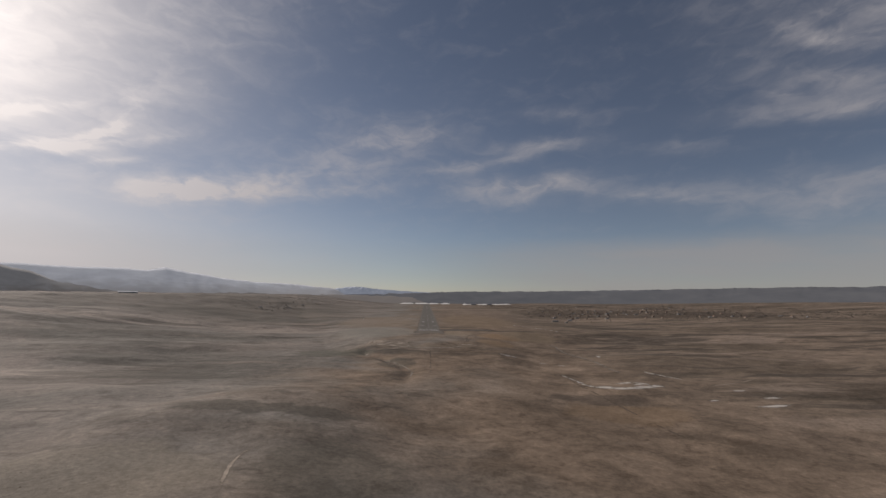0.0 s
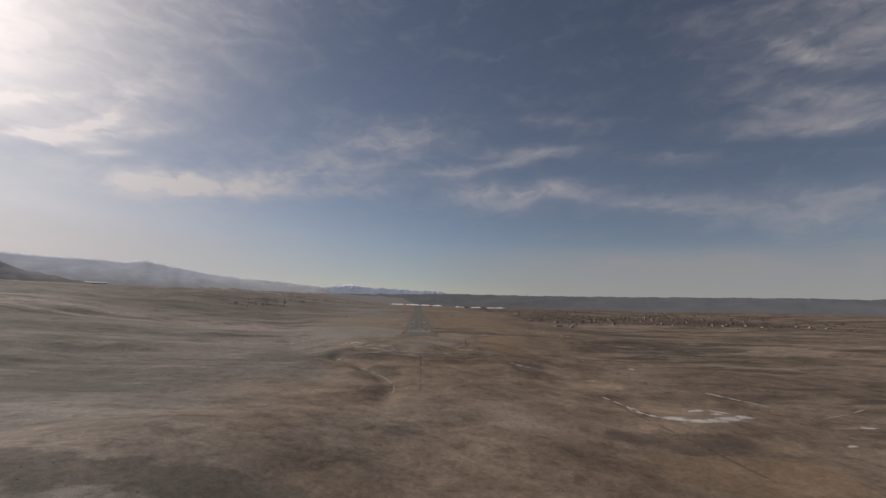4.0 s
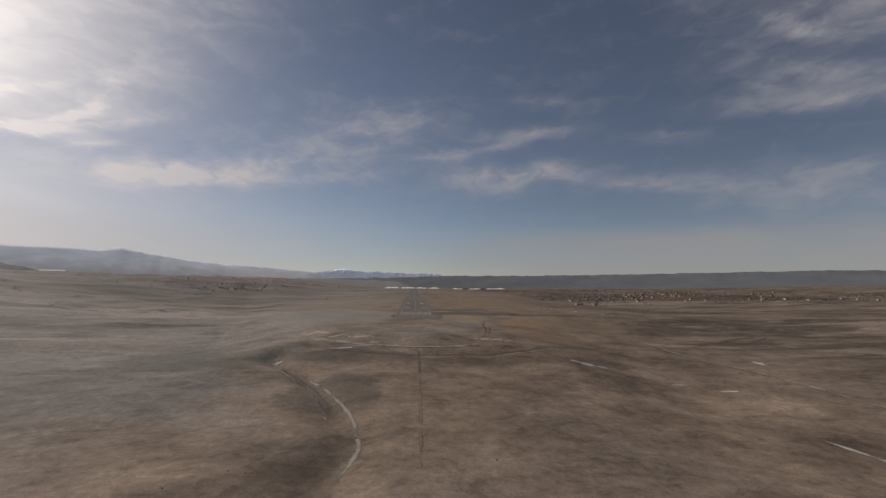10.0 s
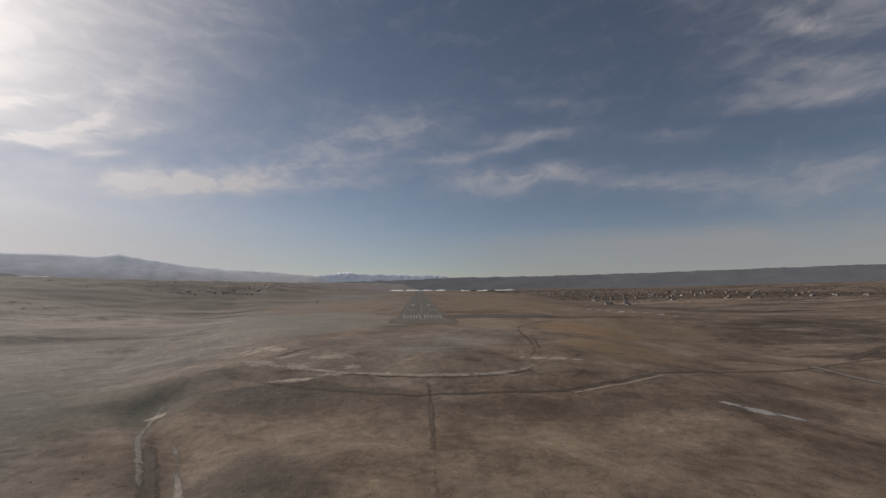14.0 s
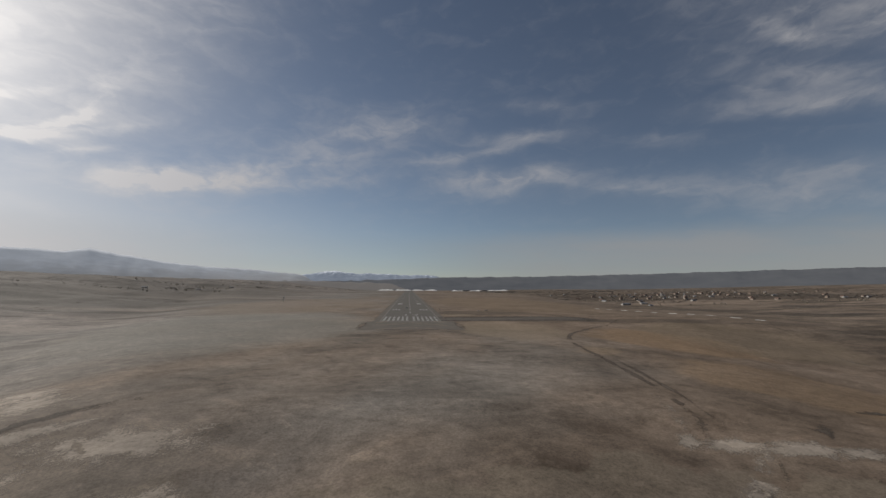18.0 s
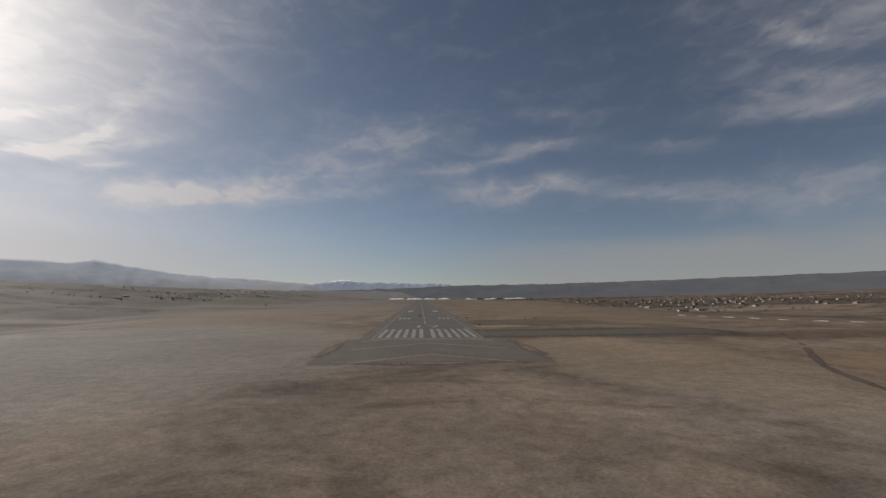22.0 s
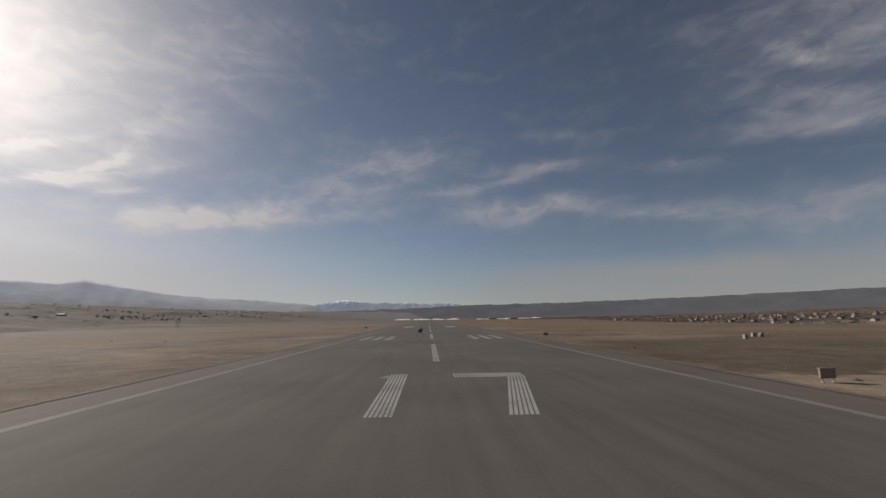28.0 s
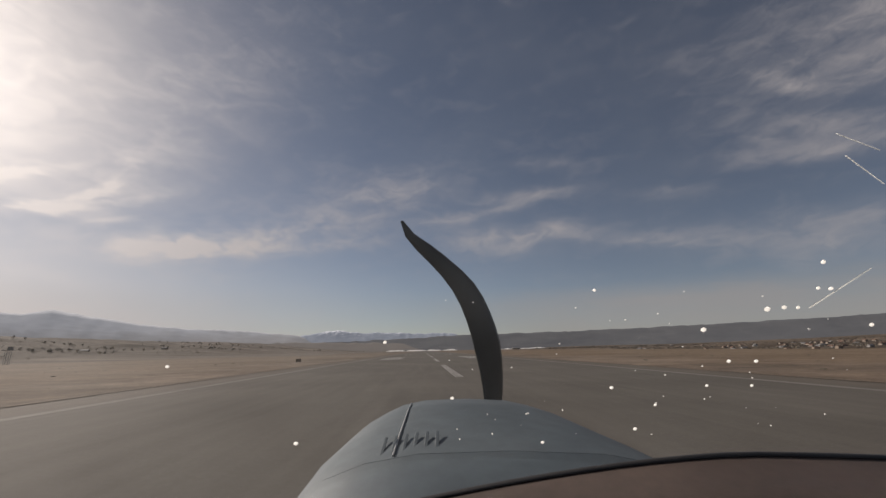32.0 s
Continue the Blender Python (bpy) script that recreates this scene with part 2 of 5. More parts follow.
def ground_material():
    mat, g, bsdf, pos = material("dry_steppe")
    x, y, z = g.split(pos)
    wide = g.noise(pos, 0.0042, 4.0, 0.6, 0.6)
    mid = g.noise(pos, 0.022, 5.0, 0.62, 0.4)
    fine = g.noise(pos, 0.35, 6.0, 0.7)
    drift = g.noise(g.xyz(g.m("MULTIPLY", x, 0.6), y, 0.0), 0.012, 5.0, 0.65, 1.0)
    tan = g.ramp(mid, (0.30, (0.124, 0.095, 0.071)), (0.52, (0.208, 0.158, 0.118)), (0.72, (0.292, 0.225, 0.170)))
    # sage greyed and lightened toward the left: windshield glare put into the colour
    sage = g.ramp(mid, (0.30, (0.160, 0.152, 0.138)), (0.55, (0.240, 0.229, 0.208)), (0.75, (0.300, 0.284, 0.258)))
    col = g.mix(g.step(g.m("ADD", wide, g.m("MULTIPLY", x, -0.0012)), 0.40, 0.80, 0.0, 0.9), tan, sage)
    # broad belts of darker and drier land far out
    belt = g.noise(g.xyz(g.m("MULTIPLY", x, 0.4), y, 21.0), 0.0052, 6.0, 0.66, 0.9)
    left = g.step(g.m("MULTIPLY", x, -1.0), 60.0, 320.0)
    out = g.m("MAXIMUM", g.m("MAXIMUM", left, g.step(x, 150.0, 420.0)), g.step(y, 500.0, 1200.0, 0.0, 0.7))
    field = g.noise(g.xyz(g.m("MULTIPLY", x, 0.6), y, 52.0), 0.0046, 5.0, 0.6, 0.8)
    # left fields raised in colour too, for the same glare
    col = g.mix(g.m("MULTIPLY", g.m("MAXIMUM", left, g.m("MULTIPLY", out, 0.35)), 0.85), col, g.ramp(field, (0.42, (0.196, 0.179, 0.163)), (0.50, (0.236, 0.208, 0.187)), (0.57, (0.272, 0.235, 0.210))))
    col = g.mix(out, col, g.mix(1.0, col, g.ramp(belt, (0.40, (0.62, 0.61, 0.58)), (0.48, (0.85, 0.84, 0.81)), (0.54, (1.0, 0.98, 0.95)), (0.62, (1.15, 1.12, 1.07))), "MULTIPLY"))
    hedge = g.step(g.noise(g.xyz(g.m("MULTIPLY", x, 0.22), y, 33.0), 0.013, 6.0, 0.68, 0.5), 0.535, 0.605)
    col = g.mix(g.m("MULTIPLY", g.m("MULTIPLY", hedge, out), 0.7), col, (0.072, 0.062, 0.052))
    strip = g.step(g.noise(g.xyz(g.m("MULTIPLY", x, 0.2), y, 44.0), 0.011, 6.0, 0.66, 0.5), 0.57, 0.66)
    col = g.mix(g.m("MULTIPLY", g.m("MULTIPLY", strip, out), 0.5), col, (0.34, 0.272, 0.22))
    dark = g.step(drift, 0.54, 0.68)
    col = g.mix(g.m("MULTIPLY", dark, 0.42), col, (0.062, 0.052, 0.042))
    pale = g.step(g.noise(g.xyz(g.m("MULTIPLY", x, 0.5), y, 7.0), 0.018, 5.0, 0.7, 0.8), 0.63, 0.75)
    col = g.mix(g.m("MULTIPLY", pale, 0.5), col, (0.27, 0.225, 0.175))
    fleck = g.noise(g.xyz(g.m("MULTIPLY", x, 0.8), y, 11.0), 0.085, 6.0, 0.72, 0.7)
    col = g.mix(1.0, col, g.ramp(fleck, (0.36, (0.70, 0.69, 0.68)), (0.47, (0.95, 0.95, 0.95)), (0.55, (1.02, 1.02, 1.02)), (0.66, (1.24, 1.22, 1.19))), "MULTIPLY")
    # stretches of darker ground, ochre clay, bare soil and painted glare with ragged edges
    ragged = g.noise(pos, 0.035, 5.0, 0.65, color=True)
    rx, ry, rz = g.split(ragged)
    px = g.m("ADD", x, g.m("MULTIPLY", g.m("SUBTRACT", rx, 0.5), 46.0))
    py = g.m("ADD", y, g.m("MULTIPLY", g.m("SUBTRACT", ry, 0.5), 46.0))
    for cx, cy, lx, ly, tint, amount in STRETCHES:
        u = g.m("DIVIDE", g.m("SUBTRACT", px, cx), lx)
        v = g.m("DIVIDE", g.m("SUBTRACT", py, cy), ly)
        d = g.m("ADD", g.m("MULTIPLY", u, u), g.m("MULTIPLY", v, v))
        col = g.mix(g.step(d, 1.25, 0.55, 0.0, amount), col, tint)
    tuft = g.noise(pos, 2.1, 4.0, 0.75)
    col = g.mix(1.0, col, g.ramp(tuft, (0.34, (0.74, 0.73, 0.72)), (0.50, (1.0, 1.0, 1.0)), (0.66, (1.22, 1.20, 1.17))), "MULTIPLY")
    col = g.mix(1.0, col, g.ramp(fine, (0.3, (0.72, 0.72, 0.72)), (0.7, (1.18, 1.18, 1.18))), "MULTIPLY")
    g.put(bsdf.inputs["Base Color"], col)
    bsdf.inputs["Roughness"].default_value = 0.95
    bsdf.inputs["Specular IOR Level"].default_value = 0.05
    bump(g, bsdf, fine, 0.35, 0.25)
    return mat


def asphalt_material(name, base, patch=0.25):
    mat, g, bsdf, pos = material(name)
    x, y, z = g.split(pos)
    along = g.noise(g.xyz(x, g.m("MULTIPLY", y, 0.06), 0.0), 0.9, 5.0, 0.6)
    blot = g.noise(pos, 0.06, 4.0, 0.6)
    grit = g.noise(pos, 9.0, 5.0, 0.7)
    v = g.m("ADD", g.m("MULTIPLY", along, 0.3), g.m("ADD", g.m("MULTIPLY", blot, 0.4), g.m("MULTIPLY", grit, 0.3)))
    lo = tuple(c * (1 - patch) for c in base)
    hi = tuple(c * (1 + patch) for c in base)
    g.put(bsdf.inputs["Base Color"], g.ramp(v, (0.36, lo), (0.64, hi)))
    bsdf.inputs["Roughness"].default_value = 0.9
    bsdf.inputs["Specular IOR Level"].default_value = 0.11
    bump(g, bsdf, grit, 0.4, 0.01)
    return mat


def paint_material(name, color, wear):
    """Road paint, rubbed thin so that the dark surface shows through."""
    mat, g, bsdf, pos = material(name)
    fine = g.noise(pos, 3.5, 6.0, 0.7)
    broad = g.noise(pos, 0.25, 3.0, 0.5)
    gone = g.step(g.m("ADD", g.m("MULTIPLY", fine, 0.6), g.m("MULTIPLY", broad, 0.4)), 0.44, 0.66, 0.0, wear)
    g.put(bsdf.inputs["Base Color"], g.mix(gone, color, (0.09, 0.088, 0.082)))
    bsdf.inputs["Roughness"].default_value = 0.85
    bsdf.inputs["Specular IOR Level"].default_value = 0.1
    return mat


def soil(name, color, vary=0.3, scale=0.08, fade=True, lumps=0.28):
    """Soil, mud or snow lying on the land; thins out raggedly toward the border of its mesh."""
    mat, g, bsdf, pos = material(name)
    fine = g.noise(pos, 0.9, 5.0, 0.7)
    broad = g.noise(pos, scale, 4.0, 0.6)
    v = g.m("ADD", g.m("MULTIPLY", fine, 0.5), g.m("MULTIPLY", broad, 0.5))
    g.put(bsdf.inputs["Base Color"], g.ramp(v, (0.32, tuple(c * (1 - vary) for c in color)), (0.68, tuple(min(1.0, c * (1 + vary)) for c in color))))
    bsdf.inputs["Roughness"].default_value = 0.95
    bsdf.inputs["Specular IOR Level"].default_value = 0.1
    if fade:
        inner = g.nodes.new("ShaderNodeAttribute")
        inner.attribute_name = "inner"
        ragged = g.m("ADD", g.m("MULTIPLY", g.noise(pos, lumps, 6.0, 0.75), 0.6), g.m("MULTIPLY", g.noise(pos, lumps * 8, 5.0, 0.75), 0.4))
        solid = g.step(g.m("ADD", inner.outputs["Fac"], g.m("MULTIPLY", g.m("SUBTRACT", ragged, 0.5), 2.6)), 0.25, 0.85)
        clear = g.nodes.new("ShaderNodeBsdfTransparent")
        both = g.nodes.new("ShaderNodeMixShader")
        g.put(both.inputs[0], solid)
        g.links.new(clear.outputs[0], both.inputs[1])
        g.links.new(bsdf.outputs[0], both.inputs[2])
        g.links.new(both.outputs[0], g.nodes["Material Output"].inputs["Surface"])
    return mat


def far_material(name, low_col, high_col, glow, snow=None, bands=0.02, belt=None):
    """Far ridges: the haze of kilometres of air is put into their colour and emission, a glowing backdrop of distance.
    """
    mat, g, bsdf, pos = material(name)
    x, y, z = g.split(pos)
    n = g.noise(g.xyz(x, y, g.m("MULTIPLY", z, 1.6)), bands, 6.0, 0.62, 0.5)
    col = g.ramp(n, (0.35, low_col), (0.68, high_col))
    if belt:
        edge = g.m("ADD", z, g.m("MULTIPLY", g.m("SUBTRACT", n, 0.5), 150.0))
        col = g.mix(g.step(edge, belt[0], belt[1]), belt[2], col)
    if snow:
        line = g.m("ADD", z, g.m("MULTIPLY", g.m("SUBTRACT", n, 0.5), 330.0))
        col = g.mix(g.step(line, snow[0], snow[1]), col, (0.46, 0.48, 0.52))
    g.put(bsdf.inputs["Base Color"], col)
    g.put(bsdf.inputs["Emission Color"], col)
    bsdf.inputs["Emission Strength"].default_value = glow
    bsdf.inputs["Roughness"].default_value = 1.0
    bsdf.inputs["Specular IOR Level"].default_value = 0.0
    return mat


GROUND = ground_material()
ASPHALT = asphalt_material("runway_asphalt", (0.116, 0.105, 0.091))
SHOULDER = asphalt_material("old_asphalt", (0.130, 0.112, 0.094))
WHITE_PAINT = paint_material("white_paint", (0.36, 0.35, 0.33), 0.6)
YELLOW_PAINT = paint_material("yellow_paint", (0.405, 0.318, 0.195), 0.62)
EDGE_PAINT = paint_material("edge_paint", (0.215, 0.198, 0.176), 0.5)
DIRT = soil("bare_dirt", (0.33, 0.278, 0.225), 0.4, 0.25)
VERGE = soil("dusty_verge", (0.165, 0.130, 0.101), 0.3, 0.2)
LANE = soil("lane_soil_and_shade", (0.122, 0.097, 0.076))
MUD_SHADE = soil("dark_mud_and_shade", (0.098, 0.080, 0.064))
TAXI = soil("worn_taxiway_asphalt", (0.112, 0.096, 0.081), 0.2)
SNOW = soil("old_snow", (0.42, 0.385, 0.345), 0.3, 0.15, lumps=0.16)
SILT = soil("creek_silt", (0.222, 0.199, 0.170), 0.3, 0.2, lumps=0.4)
DRIFT = soil("drifted_snow", (0.44, 0.42, 0.39), 0.2, 0.3, False)
SNOWBANK = soil("white_snow_bank", (0.78, 0.77, 0.75), 0.15, 0.02, False)
SCRUB = soil("dry_scrub", (0.175, 0.142, 0.105), 0.45, 0.3, False)
# hazy colours with emission, so the ridges glow as if veiled by air
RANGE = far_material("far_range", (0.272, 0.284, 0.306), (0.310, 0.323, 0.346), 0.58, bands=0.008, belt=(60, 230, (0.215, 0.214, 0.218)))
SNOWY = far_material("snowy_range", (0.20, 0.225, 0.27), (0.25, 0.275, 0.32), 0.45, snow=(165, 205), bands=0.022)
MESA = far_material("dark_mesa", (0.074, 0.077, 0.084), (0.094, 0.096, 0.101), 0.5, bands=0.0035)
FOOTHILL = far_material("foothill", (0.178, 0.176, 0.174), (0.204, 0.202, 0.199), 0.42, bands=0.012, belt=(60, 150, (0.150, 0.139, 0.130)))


# ---- mesh helpers ----
def part(name, bm, mat, parent=None, label=""):
    me = bpy.data.meshes.new(name)
    bm.normal_update()
    bm.to_mesh(me)
    bm.free()
    me.materials.append(mat)
    ob = new(name, me)
    ob.parent = parent
    return tagged(ob, label) if label else ob


def raw(name, verts, faces, mat, parent=None, smooth=False):
    me = bpy.data.meshes.new(name)
    me.from_pydata([tuple(map(float, v)) for v in verts], [], faces)
    me.materials.append(mat)
    if smooth:
        me.polygons.foreach_set("use_smooth", [True] * len(me.polygons))
    me.update()
    ob = new(name, me)
    ob.parent = parent
    return ob


def thing(name, x, y, z, turn, label, category, group="", kind=""):
    ob = new(name)
    ob.matrix_basis = pose(x, y, z, 0, 0, turn)
    return tagged(ob, label, category, group, kind)


def box(bm, sx, sy, sz, at=(0, 0, 0), bevel=0.0):
    r = bmesh.ops.create_cube(bm, size=1.0, matrix=Matrix.Translation(at) @ Matrix.Diagonal((sx, sy, sz, 1)))
    if bevel:
        edges = list({e for v in r["verts"] for e in v.link_edges})
        bmesh.ops.bevel(bm, geom=edges, offset=bevel, segments=1, affect="EDGES")
    return bm


def tube(bm, r1, r2, length, m, n=10):
    bmesh.ops.create_cone(bm, cap_ends=True, segments=n, radius1=r1, radius2=r2, depth=length, matrix=m)
    return bm


# ---- the land ----
def smooth(a, b, v):
    t = min(1.0, max(0.0, (v - a) / (b - a)))
    return t * t * (3 - 2 * t)


# rim of the terrace that carries the runway, as corners in order
TERRACE = ((-86, -240), (-30, -246), (30, -248), (64, -236), (80, -168), (104, -60), (150, 60), (215, 300), (340, 900), (1300, 3400), (-1320, 3400), (-900, 2110), (-490, 900), (-225, 120), (-168, -60), (-112, -172))
RIM = [(np.array(p, float), np.array(q, float)) for p, q in zip(TERRACE, TERRACE[1:] + TERRACE[:1])]


def off_terrace(x, y):
    """Metres from the terrace's rim, positive outside it."""
    best, inside = 1e9, False
    for (px, py), (qx, qy) in RIM:
        ex, ey = qx - px, qy - py
        t = min(1.0, max(0.0, ((x - px) * ex + (y - py) * ey) / (ex * ex + ey * ey)))
        best = min(best, (x - px - t * ex) ** 2 + (y - py - t * ey) ** 2)
        if (py > y) != (qy > y) and x < px + (y - py) / ey * ex:
            inside = not inside
    return -math.sqrt(best) if inside else math.sqrt(best)


def land(x, y):
    """A level terrace under the runway; its banks fall to a creek valley in front and to the town's plain; rolling steppe rises to the mountains' foot."""
    out = off_terrace(x, y) + 9 * noise.noise(Vector((x * 0.03, y * 0.03, 7.0))) + 4 * noise.noise(Vector((x * 0.09, y * 0.09, 3.0)))
    deep = 7.5 + 3.5 * smooth(-40, -200, y) + 2.5 * smooth(0, 120, x) + 3.0 * smooth(60, 150, x) * smooth(0, -140, y)
    deep -= 7.6 * smooth(-110, 10, y) * smooth(120, 220, x) * smooth(620, 340, y) * smooth(520, 380, x)
    deep *= 1 - 0.75 * smooth(-480, -680, y) * smooth(20, -80, x)
    wide = 74 + 90 * smooth(40, 110, x)
    h = -deep * smooth(-34, wide, out) * smooth(3200, 1800, y)
    away = smooth(10, 120, out)
    h += away * (noise.noise(Vector((x * 0.0055, y * 0.0055, 1.7))) * 3.4 + noise.noise(Vector((x * 0.016, y * 0.016, 4.2))) * 1.6)
    # the creek's cut across the valley on the left
    bed = x + 62 + 40 * smooth(-350, -290, y) - 34 * smooth(-350, -440, y) + 6 * noise.noise(Vector((y * 0.03, 1.0, 5.0)))
    h -= 2.6 * math.exp(-(bed / 9.0) ** 2) * smooth(-540, -470, y) * smooth(-250, -290, y)
    h += smooth(-420, -620, y) * smooth(-30, -130, x) * (5.0 + 7.0 * noise.noise(Vector((x * 0.011, y * 0.011, 8.0))))
    h += smooth(380, 1000, -x) * (4.0 * noise.noise(Vector((x * 0.0032, y * 0.0032, 6.0))) + 2.6 * noise.noise(Vector((x * 0.0085, y * 0.0085, 9.0))))
    # rolling ground with shallow draws to the left of the airfield, rising to the foot of the mountains
    roll = smooth(130, 420, -x) * smooth(0, 90, out) * smooth(3600, 2600, y)
    h += roll * (5.0 * noise.noise(Vector((x * 0.0045, y * 0.0062, 14.0))) + 3.2 * noise.noise(Vector((x * 0.011, y * 0.015, 17.0))) + 1.6 * noise.noise(Vector((x * 0.028, y * 0.034, 19.0))))
    h += 76.0 * smooth(260, 1350, -x) * (0.4 + 0.6 * smooth(-700, 300, y))
    h += 16.0 * smooth(420, 1300, x) + 70.0 * smooth(1400, 3600, x) + 20 * smooth(1500, 3800, -x)
    return h


def axis(spans, reach, growth=1.1):
    """Grid lines: spans of (from, to, step), then ever wider steps out to the reach."""
    mid = [v for lo, hi, step in spans for v in np.arange(lo, hi - step / 2, step)] + [spans[-1][1]]
    after, before, s = [mid[-1]], [mid[0]], 13.0
    while after[-1] < reach[1]:
        s *= growth
        after.append(after[-1] + s)
    s = 13.0
    while before[-1] > reach[0]:
        s *= growth
        before.append(before[-1] - s)
    return before[:0:-1] + mid + after[1:]


XS = axis(((-1404, -260, 13), (-260, 260, 5), (260, 520, 13)), (-5200, 5200))
YS = axis(((-1050, -452, 13), (-452, -102, 5), (-102, 1406, 13)), (-2600, 5400))
LEVELS = [[land(x, y) for x in XS] for y in YS]


def height(x, y):
    """Height of the land's surface."""
    i = max(0, min(len(XS) - 2, int(np.searchsorted(XS, x)) - 1))
    j = max(0, min(len(YS) - 2, int(np.searchsorted(YS, y)) - 1))
    u, v = (x - XS[i]) / (XS[i + 1] - XS[i]), (y - YS[j]) / (YS[j + 1] - YS[j])
    a, b, c, d = LEVELS[j][i], LEVELS[j][i + 1], LEVELS[j + 1][i], LEVELS[j + 1][i + 1]
    return a + (b - a) * u + (c - a) * v if u + v < 1 else d + (c - d) * (1 - u) + (b - d) * (1 - v)


def build_ground():
    verts = [(x, y, LEVELS[j][i]) for j, y in enumerate(YS) for i, x in enumerate(XS)]
    n = len(XS)
    faces = []
    for j in range(len(YS) - 1):
        for i in range(n - 1):
            a = j * n + i
            faces += [(a, a + 1, a + n), (a + 1, a + n + 1, a + n)]
    ob = raw("ground", verts, faces, GROUND, smooth=True)
    tagged(ob, "dry brown winter steppe with sage and bare patches", "ground", kind="structure")


build_ground()


def ridge(name, az0, az1, radius, profile, mat, label, depth=900, step=0.2, rough=0.25, seed=0.0, power=0.8):
    """A range of hills on an arc about the flight path: profile gives the crest's height at a bearing."""
    cy, rows = -360.0, 11
    verts, faces = [], []
    k = int((az1 - az0) / step) + 1
    for i in range(k):
        a = az0 + i * step
        ends = smooth(0, 7, a - az0) * smooth(0, 7, az1 - a)
        top = profile(a) * ends
        body = sum(profile(a + d) for d in (-4, -2.5, -1, 1, 2.5, 4)) / 6 * ends
        for j in range(rows + 2):
            f = min(1.0, j / rows)
            spur = noise.noise(Vector((a * 0.4, f * 4.0, seed))) + 0.5 * noise.noise(Vector((a * 1.0, f * 8.0, seed + 5)))
            z = -25 + (body + 25) * f ** power * (1 + rough * spur * (1 - f)) + (top - body) * f ** 5
            r = radius - depth * (1 - f)
            if j > rows:
                r, z = radius + 60, top * 0.4
            verts.append((r * math.sin(radians(a)), cy + r * math.cos(radians(a)), z))
    w = rows + 2
    for i in range(k - 1):
        for j in range(w - 1):
            faces.append((i * w + j, (i + 1) * w + j, (i + 1) * w + j + 1, i * w + j + 1))
    ob = raw(name, verts, faces, mat, smooth=True)
    return tagged(ob, label, "hills", kind="structure")


def crest(points):
    """Crest heights between named bearings, with a little roughness."""
    az = [p[0] for p in points]
    el = [p[1] for p in points]

    def at(a, radius=4400.0):
        e = float(np.interp(a, az, el)) + 0.10 * noise.noise(Vector((a * 0.8, 0.3, 2.0))) + 0.05 * noise.noise(Vector((a * 2.7, 0.9, 2.0)))
        return 42.0 + radius * math.tan(radians(max(0.1, e)))
    return at


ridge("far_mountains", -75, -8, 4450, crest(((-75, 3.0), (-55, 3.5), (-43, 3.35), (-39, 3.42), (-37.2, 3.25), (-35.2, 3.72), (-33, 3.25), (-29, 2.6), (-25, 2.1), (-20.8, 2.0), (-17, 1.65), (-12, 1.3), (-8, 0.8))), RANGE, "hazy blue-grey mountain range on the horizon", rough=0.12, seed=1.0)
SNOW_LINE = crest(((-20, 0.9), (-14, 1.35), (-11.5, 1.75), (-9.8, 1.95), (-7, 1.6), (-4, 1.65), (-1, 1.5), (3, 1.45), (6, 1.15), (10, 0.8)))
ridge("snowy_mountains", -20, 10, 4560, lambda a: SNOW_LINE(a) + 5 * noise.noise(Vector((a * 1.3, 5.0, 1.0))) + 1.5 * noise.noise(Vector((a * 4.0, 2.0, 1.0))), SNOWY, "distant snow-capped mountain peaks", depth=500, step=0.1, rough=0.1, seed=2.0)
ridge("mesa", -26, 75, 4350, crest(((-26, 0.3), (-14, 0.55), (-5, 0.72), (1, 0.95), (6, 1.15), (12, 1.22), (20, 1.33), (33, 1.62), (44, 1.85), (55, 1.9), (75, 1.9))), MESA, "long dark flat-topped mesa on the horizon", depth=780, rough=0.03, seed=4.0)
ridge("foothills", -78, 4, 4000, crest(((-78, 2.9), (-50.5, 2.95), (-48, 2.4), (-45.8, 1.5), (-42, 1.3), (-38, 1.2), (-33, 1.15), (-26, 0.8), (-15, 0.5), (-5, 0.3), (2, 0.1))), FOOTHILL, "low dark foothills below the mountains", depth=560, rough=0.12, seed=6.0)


# ---- runway ----
def sheet(name, x0, x1, y0, y1, z, mat, parent=None, cells=1):
    ys = np.linspace(y0, y1, cells + 1)
    verts = [(x, y, z) for y in ys for x in (x0, x1)]
    faces = [(2 * i, 2 * i + 1, 2 * i + 3, 2 * i + 2) for i in range(cells)]
    return raw(name, verts, faces, mat, parent)


def slab(name, x0, x1, y0, y1, z0, z1, mat, label):
    bm = bmesh.new()
    box(bm, x1 - x0, y1 - y0, z1 - z0, ((x0 + x1) / 2, (y0 + y1) / 2, (z0 + z1) / 2))
    ob = part(name, bm, mat)
    return tagged(ob, label, "runway" if "runway" in name else "pavement", kind="structure")


HALF = 23.2
runway = slab("runway", -HALF, HALF, 0, 3048, -0.6, 0.05, ASPHALT, "long grey asphalt runway with worn white markings")
slab("blast_pad", -32, 32, -62, 0, -0.6, 0.044, SHOULDER, "asphalt blast pad with faded yellow chevrons before the runway")
slab("shoulder_left", -27.5, -HALF, 0, 3048, -0.6, 0.03, SHOULDER, "narrow dark paved runway shoulder")
slab("shoulder_right", HALF, 27.5, 0, 3048, -0.6, 0.03, SHOULDER, "narrow dark paved runway shoulder")
Z = 0.058


